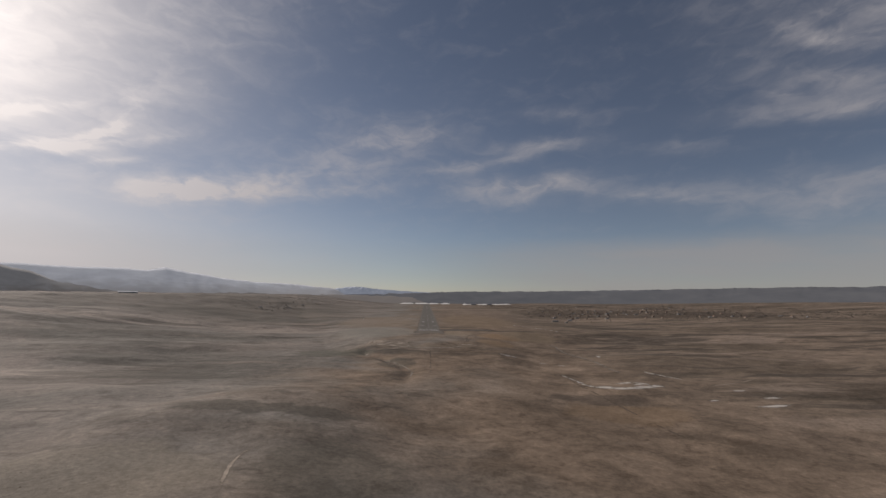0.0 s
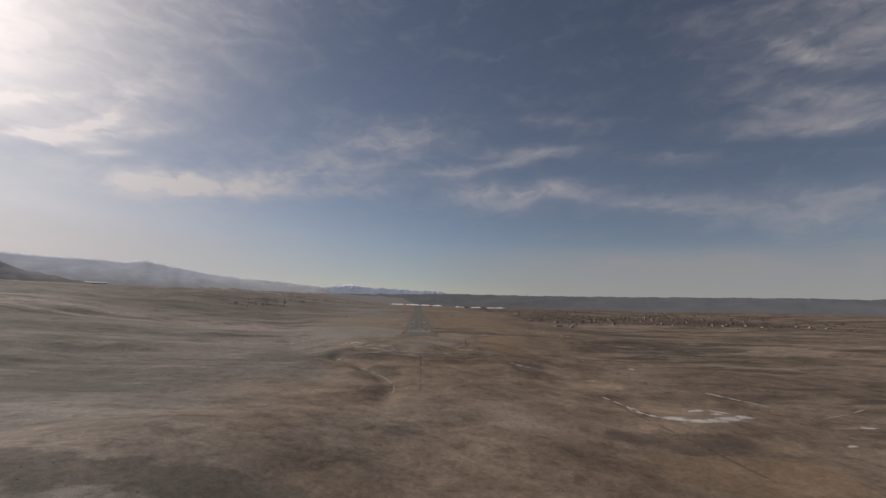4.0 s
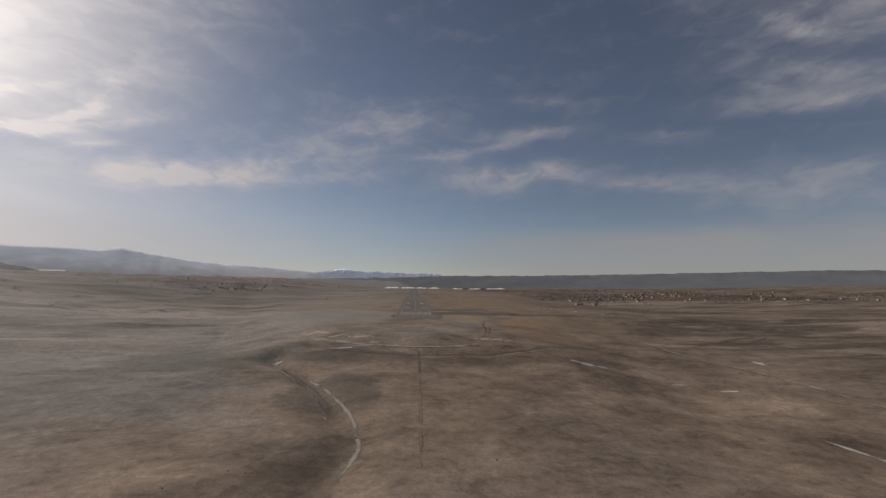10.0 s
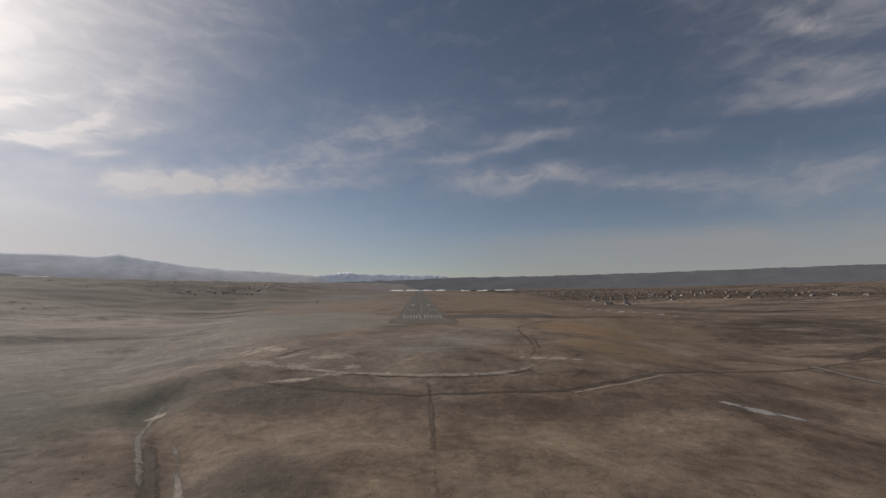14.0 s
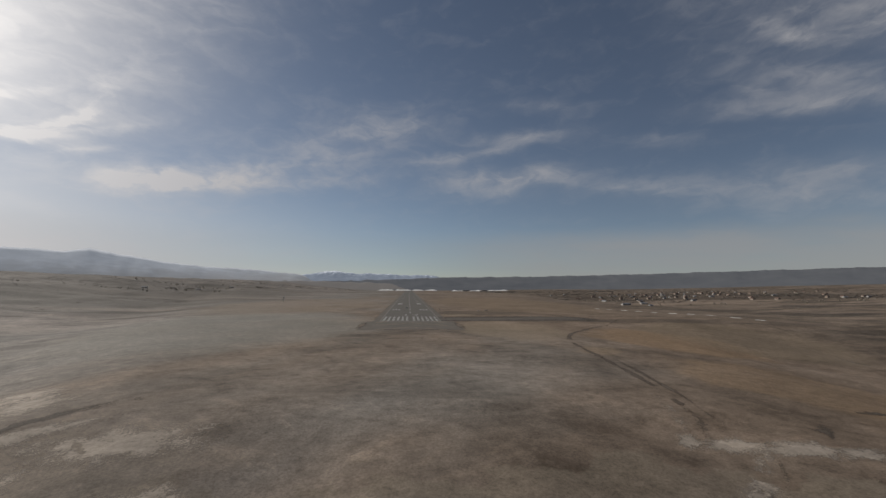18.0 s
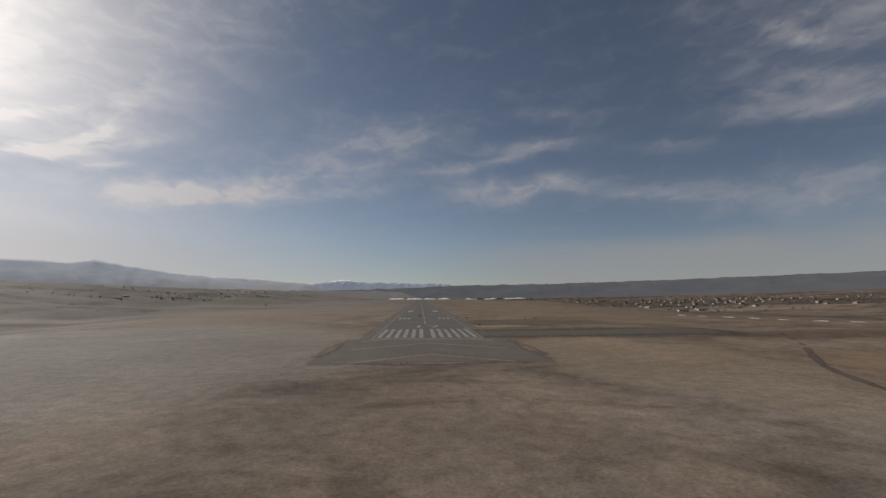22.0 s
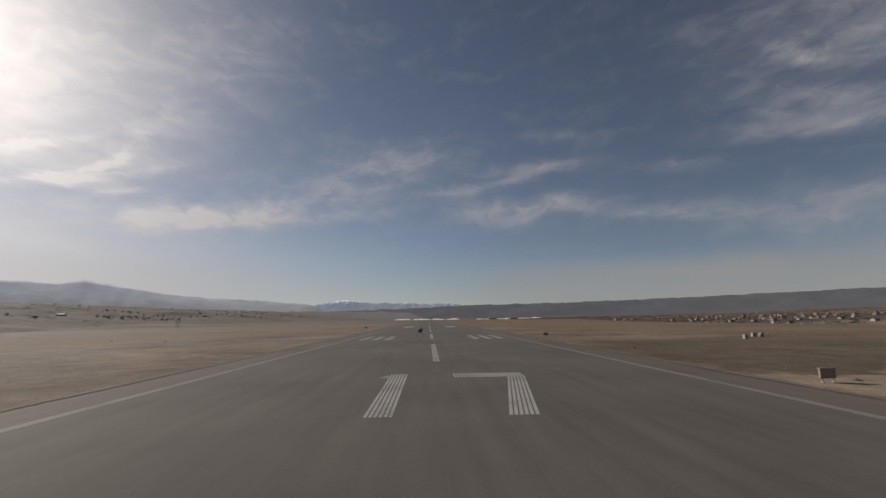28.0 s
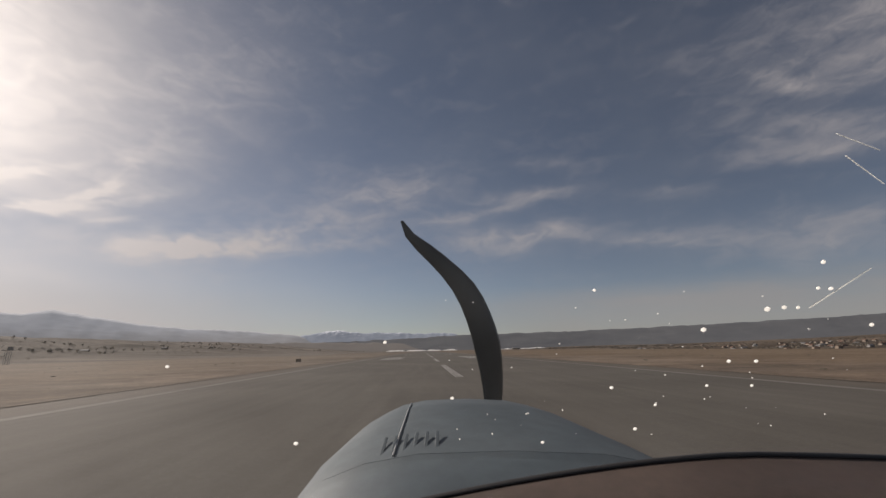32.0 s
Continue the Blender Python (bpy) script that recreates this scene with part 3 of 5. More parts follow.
def striated(name, x0, x1, y0, y1, label, group, lines=None, mat=None):
    """A painted bar made of thin parallel lines with bare asphalt between them."""
    width = x1 - x0
    lines = lines or max(3, round(width / 0.29))
    pitch = width / lines
    verts, faces = [], []
    for i in range(lines):
        a = x0 + i * pitch + pitch * 0.16
        b = a + pitch * 0.68
        k = len(verts)
        verts += [(a, y0, Z), (b, y0, Z), (b, y1, Z), (a, y1, Z)]
        faces.append((k, k + 1, k + 2, k + 3))
    return tagged(raw(name, verts, faces, mat or WHITE_PAINT, runway), label)


for side in (-1, 1):
    for i in range(6):
        a = side * (1.75 + i * 3.5)
        b = a + side * 1.75
        striated("threshold_stripe", min(a, b), max(a, b), 6.1, 51.8, "worn white threshold stripe", "")
    for start, bars in ((152.4, 3), (457.2, 2), (609.6, 2), (762.0, 1)):
        for i in range(bars):
            a = side * (10.97 + i * 3.35)
            b = a + side * 1.83
            striated("touchdown_bar", min(a, b), max(a, b), start, start + 22.9, "worn white touchdown bar", "")
    a, b = side * 10.97, side * 17.5
    striated("aiming_bar", min(a, b), max(a, b), 310.9, 356.6, "broad white aiming point bar", "")
    sheet("edge_line", side * 22.4 - 0.38, side * 22.4 + 0.38, 0, 3048, Z, EDGE_PAINT, runway, 40)
y0 = 94.5
while y0 < 2950:
    striated("centre_stripe", -0.46, 0.46, y0, y0 + 36.6, "white centreline stripe", "", lines=4)
    y0 += 61.0
sheet("threshold_bar", -22.4, 22.4, -0.2, 2.8, Z + 0.004, EDGE_PAINT, runway)


def stroke(name, pts, width, z, mat, parent):
    """A flat line of paint along a polyline."""
    verts, faces = [], []
    for i, p in enumerate(pts):
        a, b = Vector(pts[max(0, i - 1)]), Vector(pts[min(len(pts) - 1, i + 1)])
        d = (b - a).normalized() * width / 2
        verts += [(p[0] - d.y, p[1] + d.x, z), (p[0] + d.y, p[1] - d.x, z)]
    for i in range(len(pts) - 1):
        faces.append((2 * i, 2 * i + 1, 2 * i + 3, 2 * i + 2))
    return raw(name, verts, faces, mat, parent)


def striated_glyph(name, polys, spacing=0.3):
    """A runway numeral: quads cut into thin upright lines."""
    verts, faces = [], []
    for (xa0, xb0, ya), (xa1, xb1, yb) in polys:
        n = max(2, round(max(xb0 - xa0, xb1 - xa1) / spacing))
        for i in range(n):
            u, v = (i + 0.16) / n, (i + 0.84) / n
            k = len(verts)
            verts += [(xa0 + (xb0 - xa0) * u, ya, Z), (xa0 + (xb0 - xa0) * v, ya, Z), (xa1 + (xb1 - xa1) * v, yb, Z), (xa1 + (xb1 - xa1) * u, yb, Z)]
            faces.append((k, k + 1, k + 2, k + 3))
    return tagged(raw(name, verts, faces, WHITE_PAINT, runway), "white runway numeral")


striated_glyph("numeral_one", [((-4.7, -3.0, 64.0), (-4.7, -3.0, 82.3)), ((-5.6, -4.7, 79.6), (-5.0, -4.7, 81.4))])
striated_glyph("numeral_seven", [((1.3, 7.9, 79.5), (1.3, 7.9, 82.3)), ((3.4, 5.2, 64.0), (6.2, 7.9, 79.5))])

pad = bpy.data.objects["blast_pad"]
for apex, half in ((-14.5, 25.0), (-45.0, 21.5)):
    stroke("chevron", [(-half, apex - 0.72 * half), (0, apex), (half, apex - 0.72 * half)], 0.62, Z, YELLOW_PAINT, pad)
for side in (-1, 1):
    stroke("chevron_arm", [(side * 16.5, -0.6), (side * 25, -8.0)], 0.9, Z, YELLOW_PAINT, pad)
    stroke("demarcation_line", [(side * 23.4, 1.0), (side * 29.0, 1.6)], 0.5, Z, EDGE_PAINT, pad)
stroke("demarcation_line", [(-23.5, -2.9), (23.5, -2.9)], 0.45, Z, EDGE_PAINT, pad)


# ---- tracks, ditches, snow and bare soil on the steppe ----
def ribbon(name, pts, width, mat, label, category, wob=0.8, seed=0.0, broken=0.0, over=0.0):
    """A ragged strip that lies on the land along a line of points."""
    level = 0.0017 * (seed % 26)
    line = []
    for (x0, y0), (x1, y1) in zip(pts, pts[1:]):
        n = max(2, int(math.hypot(x1 - x0, y1 - y0) / 4))
        line += [(x0 + (x1 - x0) * i / n, y0 + (y1 - y0) * i / n) for i in range(n)]
    line.append(pts[-1])
    for _ in range(6):
        line = [line[0]] + [tuple((a[k] + 2 * b[k] + c[k]) / 4 for k in (0, 1)) for a, b, c in zip(line, line[1:], line[2:])] + [line[-1]]
    verts, faces, inner = [], [], []
    for i, p in enumerate(line):
        a, b = Vector(line[max(0, i - 1)]), Vector(line[min(len(line) - 1, i + 1)])
        d = (b - a).normalized()
        fade = min(1.0, i / 8, (len(line) - 1 - i) / 8) * (1 - broken * smooth(-0.1, 0.35, noise.noise(Vector((p[0] * 0.07, p[1] * 0.07, seed + 31)))))
        for s, solid in ((-2.0, 0.0), (-0.4, 1.0), (0.4, 1.0), (2.0, 0.0)):
            w = width / 2 * (1 + wob * 0.5 * noise.noise(Vector((p[0] * 0.12, p[1] * 0.12, seed + s))))
            x, y = p[0] - s * d.y * w, p[1] + s * d.x * w
            verts.append((x, y, height(x, y) + 0.012 + level + over + 0.05 * smooth(-10, 30, off_terrace(x, y))))
            inner.append(solid * fade)
    for i in range(len(line) - 1):
        for c in range(3):
            faces.append((4 * i + c, 4 * i + c + 1, 4 * i + c + 5, 4 * i + c + 4))
    return tagged(raw_soft(name, verts, faces, mat, inner), label, category, kind="structure")


def raw_soft(name, verts, faces, mat, inner):
    """A mesh that knows how far each of its corners lies from its border."""
    ob = raw(name, verts, faces, mat)
    ob.data.attributes.new("inner", "FLOAT", "POINT").data.foreach_set("value", inner)
    return ob


ROAD = [(-112, -236), (-84, -242), (-62, -252), (-41, -260), (-15, -262), (3, -267), (26, -265), (45, -259), (58, -245), (64, -231)]
ribbon("dirt_road", ROAD, 3.2, DIRT, "pale unpaved track cut into the terrace's bank", "road", 1.2, broken=0.2)
ribbon("rut", [(x + 1.2, y - 2.6) for x, y in ROAD[2:]], 0.8, MUD_SHADE, "dark wheel rut beside the unpaved track", "track", seed=17, broken=0.5)
ribbon("winding_path", [(178, 36), (160, 12), (142, -16), (115, -47), (93, -74), (80, -99), (74, -125), (71, -150), (69, -175), (66, -195), (62, -212), (59, -226), (54, -238), (44, -250)], 1.7, LANE, "dark rutted path winding along the terrace's rim", "track", seed=21, broken=0.85)
ribbon("rut", [(76, -150), (73, -175), (69, -197), (65, -214), (62, -228), (58, -240)], 1.3, LANE, "second dark wheel rut of the path along the rim", "track", seed=22, broken=0.3)
ribbon("washout", [(60, -206), (57, -218), (54, -228), (50, -236), (46, -242)], 2.6, DIRT, "pale washed-out soil beside the rutted path", "soil", seed=23, broken=0.5)
DITCH = [(-85, -262), (-58, -275), (-37, -282), (-13, -286), (10, -285), (35, -285), (60, -282), (88, -274), (105, -266), (135, -250), (159, -240), (207, -228), (255, -205), (301, -183), (380, -152), (430, -110)]
ribbon("ditch", DITCH, 1.7, MUD_SHADE, "dark narrow ditch along the foot of the bank", "ditch", seed=2, broken=0.25)
ribbon("washout", [(x + 1, y - 3.5) for x, y in DITCH[5:11]], 0.9, DIRT, "pale soil thrown up beside the ditch", "soil", seed=16, broken=0.7)
ribbon("ditch", [(272, -194), (290, -182), (315, -163), (345, -148), (380, -130), (418, -114)], 4.6, MUD_SHADE, "dark brush-filled draw across the steppe", "ditch", seed=7, broken=0.12)
ribbon("approach_lane", [(-0.5, -262), (0, -300), (-0.4, -352)], 1.5, LANE, "dark straight service lane before the runway", "lane", 0.5, seed=1, broken=0.4)
ribbon("approach_lane", [(-0.3, -340), (-0.5, -370), (-1.5, -440), (-2, -480)], 1.1, VERGE, "faint worn end of the service lane", "lane", 0.5, seed=5, broken=0.7)
ribbon("creek", [(-112, -268), (-102, -283), (-94, -313), (-78, -336), (-62, -362), (-51, -384), (-44, -410), (-30, -440)], 1.5, SILT, "pale dry creek bed with eroded banks", "creek", wob=1.6, seed=3, broken=0.62)
ribbon("creek", [(-88, -306), (-76, -323), (-60, -351), (-48, -374), (-41, -388), (-30, -416), (-22, -450), (-30, -490)], 1.5, SILT, "pale dry creek bed with eroded banks", "creek", wob=1.6, seed=6, broken=0.62)
# shade under the creek's bank, laid on as a dark strip
ribbon("creek_shade", [(-96, -300), (-84, -322), (-69, -347), (-55, -372), (-46, -394), (-36, -424)], 3.2, LANE, "shaded hollow of the creek painted dark between its banks", "creek", seed=18, broken=0.2)
ribbon("far_track", [(287, -505), (326, -493), (399, -458)], 1.2, DIRT, "faint pale vehicle track over the steppe", "track", seed=4, broken=0.6)
ribbon("far_track", [(226, -90), (233, -122), (240, -155), (232, -200), (226, -238), (235, -266), (245, -292), (247, -335), (242, -390), (248, -430)], 3.2, SILT, "faint pale vehicle track over the steppe", "track", seed=9, broken=0.9)
ribbon("far_track", [(231, -122), (238, -155), (229, -200), (222, -238), (231, -266), (241, -292), (243, -335)], 1.6, LANE, "dark rut beside the pale vehicle track", "track", seed=10, broken=0.5)
ribbon("far_track", [(55, -134), (58, -143), (62, -152), (66, -166)], 0.8, DIRT, "pale worn wheel track by the rutted path", "track", seed=24, broken=0.3)
ribbon("field_edge", [(-84, -796), (-93, -772), (-99, -748), (-98, -732), (-88, -722)], 1.6, DIRT, "pale worn edge of a ploughed field", "field", seed=13, broken=0.3)
ribbon("gully", [(-54, -200), (-62, -212), (-71, -223), (-82, -238), (-92, -250)], 3.4, MUD_SHADE, "dark eroded gully running down the bank", "gully", seed=12, broken=0.2)
ribbon("far_track", [(164, -429), (160, -480), (161, -536), (165, -593), (168, -650), (177, -690)], 1.5, LANE, "faint dark rut between patches of old snow", "track", seed=8, broken=0.8)
ribbon("country_road", [(430, 330), (620, 350), (900, 420), (1500, 520)], 8.0, MUD_SHADE, "dark country road below the town", "road", 0.2, seed=12)
ribbon("country_road", [(240, 340), (330, 345), (430, 330)], 7.0, MUD_SHADE, "dark country road below the town", "road", 0.2, seed=13)
ribbon("verge", [(56, 48), (66, 51), (80, 55), (100, 60)], 1.0, DIRT, "pale dust along the taxiway's edge", "verge", seed=20, broken=0.5)
ribbon("taxiway", [(-12, 24), (22, 24), (50, 24), (84, 27), (120, 34), (170, 44)], 32.0, TAXI, "dark paved taxiway joining the runway", "taxiway", 0.1, seed=14)

for side in (-1, 1):
    ribbon("verge", [(side * 32, -66), (side * 32, -40), (side * 32, -20), (side * 32, 1)], 3.4, VERGE, "dust and dry grass creeping over the pavement edge", "verge", seed=15, over=0.03)
    ribbon("verge", [(side * 27.6, 1), (side * 27.6, 60), (side * 27.6, 160), (side * 27.6, 300), (side * 27.6, 520)], 0.8, VERGE, "dust and dry grass creeping over the pavement edge", "verge", seed=17 + side, over=0.03)
ribbon("verge", [(-33, -62), (-10, -62), (10, -62), (33, -62)], 4.5, VERGE, "dust and dry grass creeping over the pavement edge", "verge", seed=19, over=0.03)


def patch(name, cx, cy, rx, ry, turn, mat, label, category, seed=0.0, solid=1.0):
    """A ragged flat patch that follows the land."""
    verts, faces, inner = [], [], []
    n, rings = 40, 5
    for k in range(rings + 1):
        for i in range(n):
            a = 2 * math.pi * i / n
            edge = 1.25 + 0.6 * noise.noise(Vector((math.cos(a) * 1.6, math.sin(a) * 1.6, seed))) + 0.35 * noise.noise(Vector((math.cos(a) * 5, math.sin(a) * 5, seed)))
            u, v = rx * edge * math.cos(a) * k / rings, ry * edge * math.sin(a) * k / rings
            c, s = math.cos(radians(turn)), math.sin(radians(turn))
            x, y = cx + u * c - v * s, cy + u * s + v * c
            verts.append((x, y, height(x, y) + 0.014 + 0.0021 * (seed % 11) + 0.06 * smooth(-10, 30, off_terrace(x, y))))
            inner.append((1.0 - (k / rings) ** 1.5) * 0.85 * solid)
    for k in range(rings):
        for i in range(n):
            j = (i + 1) % n
            faces.append((k * n + i, (k + 1) * n + i, (k + 1) * n + j, k * n + j))
    return tagged(raw_soft(name, verts, faces, mat, inner), label, category, kind="structure")


SNOW_SPOTS = ((161, -449, 1.6, 5, 14), (164, -462, 2.0, 5, 18), (166, -477, 1.6, 5, -8), (169, -480, 1.2, 4, 12), (167, -492, 2.2, 4.5, 10), (171, -502, 3.0, 4, 30), (184, -511, 13, 5.0, -22), (196, -517, 9, 4.0, -10), (213, -514, 13, 4.2, 14), (229, -506, 15, 4.6, 18), (246, -498, 9, 4.0, 20), (218, -482, 10, 2.6, 18), (236, -484, 8, 2.8, -30), (228, -492, 7, 2.0, 10),
              (282, -419, 1.8, 8, 20), (287, -434, 1.7, 9, 16), (292, -452, 1.6, 9, 14), (310, -582, 14, 2.6, 8), (322, -520, 7, 1.8, 0), (331, -552, 9, 2.4, 0), (268, -558, 6, 1.6, 20), (111, -303, 4, 1.3, -25), (118, -308, 6, 2.0, -25), (127, -311, 4, 1.3, -20), (164, -340, 5, 1.1, 5), (273, -276, 3, 6, -10), (188, -353, 6, 1.2, 0))
for i, (cx, cy, rx, ry, turn) in enumerate(SNOW_SPOTS):
    patch("snow_patch", cx, cy, rx * 1.2, ry * 1.6, turn, SNOW, "thin patch of old snow on the steppe", "snow", i * 3.1, 1.25)
BARE_SPOTS = ((-82, -243, 9, 5.0, -10), (-62, -249, 7, 4.0, -30), (-50, -236, 11, 6, 10), (-92, -204, 9, 6, -30), (-36, -252, 5, 3.0, 10), (-84, -212, 9, 5, -50), (-70, -232, 10, 2.6, 38), (-96, -214, 9, 3.6, 40), (-104, -206, 6, 2.4, 50), (-42, -262, 8, 2.2, 10),
              (-58, -268, 10, 2.0, 5), (-20, -262, 9, 1.8, 5), (57, -240, 6, 2.4, -10), (66, -243, 7, 2.4, -5), (76, -244, 5, 1.8, 5), (49, -238, 3.4, 1.6, 60), (-98, -296, 4, 2.2, 0))
for i, (cx, cy, rx, ry, turn) in enumerate(BARE_SPOTS):
    patch("bare_patch", cx, cy, rx * 1.3, ry * 1.5, turn, DIRT, "pale patch of bare eroded soil", "soil", 50 + i * 2.3, 1.15)
# shadow inside two small gullies, painted as flat dark patches
patch("gully", 80, -234, 4.2, 1.6, 50, MUD_SHADE, "small eroded gully in pale soil, its shadow painted as a dark patch", "soil", 71.0)
patch("gully", 110, -217, 6.5, 1.8, 18, MUD_SHADE, "small eroded gully in pale soil, its shadow painted as a dark patch", "soil", 77.0)


def drift_mound(cx, cy, long, deep, tall, turn, seed):
    """A low rounded drift of snow with an uneven crest."""
    verts, faces = [], []
    n, across = 14, (-1.0, -0.55, -0.15, 0.3, 1.0)
    lift = (0.0, 0.6, 1.0, 0.7, 0.0)
    c, s = math.cos(radians(turn)), math.sin(radians(turn))
    for i in range(n + 1):
        u = 2 * i / n - 1
        f = math.sqrt(max(0.0, 1 - u ** 4)) * (0.85 + 0.45 * noise.noise(Vector((u * 2.2, seed, 1.5))))
        for v, h in zip(across, lift):
            p, q = u * long / 2, v * deep / 2 * max(0.25, f) + 0.3 * noise.noise(Vector((u * 3.0, seed, 4.0)))
            x, y = cx + p * c - q * s, cy + p * s + q * c
            verts.append((x, y, height(x, y) - 0.04 + tall * h * f))
    for i in range(n):
        for k in range(4):
            faces.append((5 * i + k, 5 * i + 5 + k, 5 * i + 6 + k, 5 * i + 1 + k))
    tagged(raw("snow_drift", verts, faces, DRIFT, None, True), "low white drift of old snow along a fence line", "snow", kind="structure")


for i in range(1, 11):
    u = i / 11
    drift_mound(231 + 76 * u, 228 - 220 * u + (i % 3), 10.5 - (i % 3), 2.2, 0.55 - 0.08 * (i % 3), -70, 90 + i * 1.7)


# ---- scrub and dry grass ----
def scrub_field(name, count, region, size, mat, label, seed, flat=1.0, rows=1.0):
    """Low uneven clumps of brush strewn over a stretch of land."""
    rnd = random.Random(seed)
    verts, faces = [], []
    x0, x1, y0, y1 = region
    made = 0
    while made < count:
        x, y = rnd.uniform(x0, x1), rnd.uniform(y0, y1)
        if abs(x) < 32 and y > -66:
            continue
        if abs(x) < 5 and y > -510 or noise.noise(Vector((x * 0.012 / rows, y * 0.012, seed))) < rnd.uniform(-0.35, 0.25) + (0.12 if rows > 1 else 0.0):
            continue
        if abs(x - 50) < 30 and 4 < y < 52 or y < -50 and size[0] > 0.2 and off_terrace(x, y) < 14:
            continue
        made += 1
        long = 1.0 if rows == 1.0 else rnd.uniform(1.5, 4.5)
        z, r = height(x, y), rnd.uniform(*size)
        k, n = len(verts), 5
        verts.append((x + rnd.uniform(-.2, .2) * r, y + rnd.uniform(-.2, .2) * r, z + r * flat * rnd.uniform(0.7, 1.1)))
        for ring, (f, h) in enumerate(((0.75, 0.65), (1.0, 0.12))):
            for i in range(n):
                a = 2 * math.pi * (i + 0.5 * ring) / n + rnd.uniform(-.3, .3)
                q = r * f * rnd.uniform(0.7, 1.25)
                verts.append((x + q * math.cos(a) * long, y + q * math.sin(a), z + r * flat * h * rnd.uniform(0.6, 1.2) - 0.1 * r))
        for i in range(n):
            j = (i + 1) % n
            faces.append((k, k + 1 + i, k + 1 + j))
            faces.append((k + 1 + i, k + 6 + i, k + 6 + j))
            faces.append((k + 1 + i, k + 6 + j, k + 1 + j))
    ob = raw(name, verts, faces, mat)
    return tagged(ob, label, "brush", kind="stuff")


SAGE = soil("sage_brush", (0.13, 0.118, 0.09), 0.35, 0.4, False)
STRAW = soil("straw_grass", (0.27, 0.205, 0.14), 0.3, 0.4, False)
THICKET = soil("far_thicket", (0.168, 0.142, 0.114), 0.4, 0.1, False)
scrub_field("sagebrush", 5000, (-330, 380, -860, -60), (0.21, 0.5), SCRUB, "low brown sagebrush strewn over the steppe", 3, 0.4)
scrub_field("sagebrush", 2600, (-700, 700, 60, 1100), (0.2, 0.55), SAGE, "dull green low sagebrush beyond the runway", 4, 0.4)
scrub_field("dry_grass", 5200, (-110, 120, -120, 460), (0.04, 0.11), STRAW, "straw-coloured dry grass tufts beside the runway", 5, 0.6)
scrub_field("thicket", 9000, (-1900, -380, 60, 2600), (0.7, 2.6), THICKET, "dark winter thickets and hedgerows across the far plain", 6, 0.15, 6.0)
scrub_field("thicket", 4200, (430, 2300, 620, 2600), (1.0, 3.4), THICKET, "brown winter thickets among the fields and gardens of the town", 7, 0.6, 4.0)


# ---- bright snow banks past the runway's far end ----
def snow_bank(x0, x1, y, deep, tall, seed):
    verts, faces = [], []
    n = max(6, int((x1 - x0) / 8))
    for i in range(n + 1):
        x = x0 + (x1 - x0) * i / n
        f = (0.55 + 0.45 * noise.noise(Vector((x * 0.03, seed, 0.5)))) * min(1.0, 0.2 + 4 * i / n, 0.2 + 4 * (n - i) / n)
        z = height(x, y)
        verts += [(x, y, z - 0.3), (x, y + deep * 0.5, z + tall * f * 0.62), (x, y + deep, z + tall * f), (x, y + deep + 8, z - 0.3)]
    for i in range(n):
        for c in range(3):
            faces.append((4 * i + c, 4 * i + 4 + c, 4 * i + 5 + c, 4 * i + 1 + c))
    tagged(raw("snow_bank", verts, faces, SNOWBANK, None, True), "bright white bank of snow past the runway", "snow", kind="structure")


for k, (x0, x1) in enumerate(((-250, -120), (-112, 20), (24, 120), (130, 228), (330, 420), (470, 560), (600, 780))):
    snow_bank(x0, x1, 3085 if k < 4 else 2900, 55, 12 if k < 4 else 7, k * 2.2)


# ---- trees ----
BARK = plain("bark", (0.10, 0.080, 0.062), 0.95, vary=0.3, scale=2.0)
TWIGS = plain("bare_twigs", (0.27, 0.238, 0.19), 1.0, vary=0.35, scale=1.0)
NEEDLES = plain("juniper_leaves", (0.085, 0.085, 0.062), 1.0, vary=0.35, scale=1.0)


def make_tree(name, tall, spread, leaf_mat, label, seed, low=0.12, count=260):
    rnd = random.Random(seed)
    tree = thing(name, 0, 0, 0, 0, label, "tree", "trees round the airfield")
    bm = bmesh.new()
    lean = rnd.uniform(-0.06, 0.06)
    tube(bm, 0.035 * tall, 0.012 * tall, tall * 0.75, pose(lean * tall * 0.35, 0, tall * 0.36, 0, degrees_of(lean), 0), 7)
    tips = []
    for i in range(9):
        a, h = rnd.uniform(0, 2 * math.pi), tall * rnd.uniform(low, 0.72)
        ln = spread * rnd.uniform(0.55, 0.95)
        d = Vector((math.cos(a), math.sin(a), rnd.uniform(0.35, 1.0))).normalized()
        start = Vector((lean * h, 0, h))
        m = Matrix.Translation(start + d * ln / 2) @ d.to_track_quat("Z", "Y").to_matrix().to_4x4()
        tube(bm, 0.012 * tall, 0.004 * tall, ln, m, 5)
        tips.append(start + d * ln)
    part("trunk", bm, BARK, tree)
    verts, faces = [], []
    for i in range(count):
        c = rnd.choice(tips) + Vector((rnd.gauss(0, 1), rnd.gauss(0, 1), rnd.gauss(0, 0.8))) * spread * 0.30
        c.z = max(tall * low * 0.7, min(c.z, tall))
        s = spread * rnd.uniform(0.07, 0.17)
        u = Vector((rnd.gauss(0, 1), rnd.gauss(0, 1), rnd.gauss(0, 1))).normalized()
        v = u.orthogonal().normalized()
        w = u.cross(v)
        k = len(verts)
        verts += [c + v * s, c + w * s * 0.6 + u * s * 0.3, c - v * s * 0.8, c - w * s * 0.7 - u * s * 0.25]
        faces.append((k, k + 1, k + 2, k + 3))
    raw("crown", verts, faces, leaf_mat, tree)
    return tree


def degrees_of(v):
    return math.degrees(v)


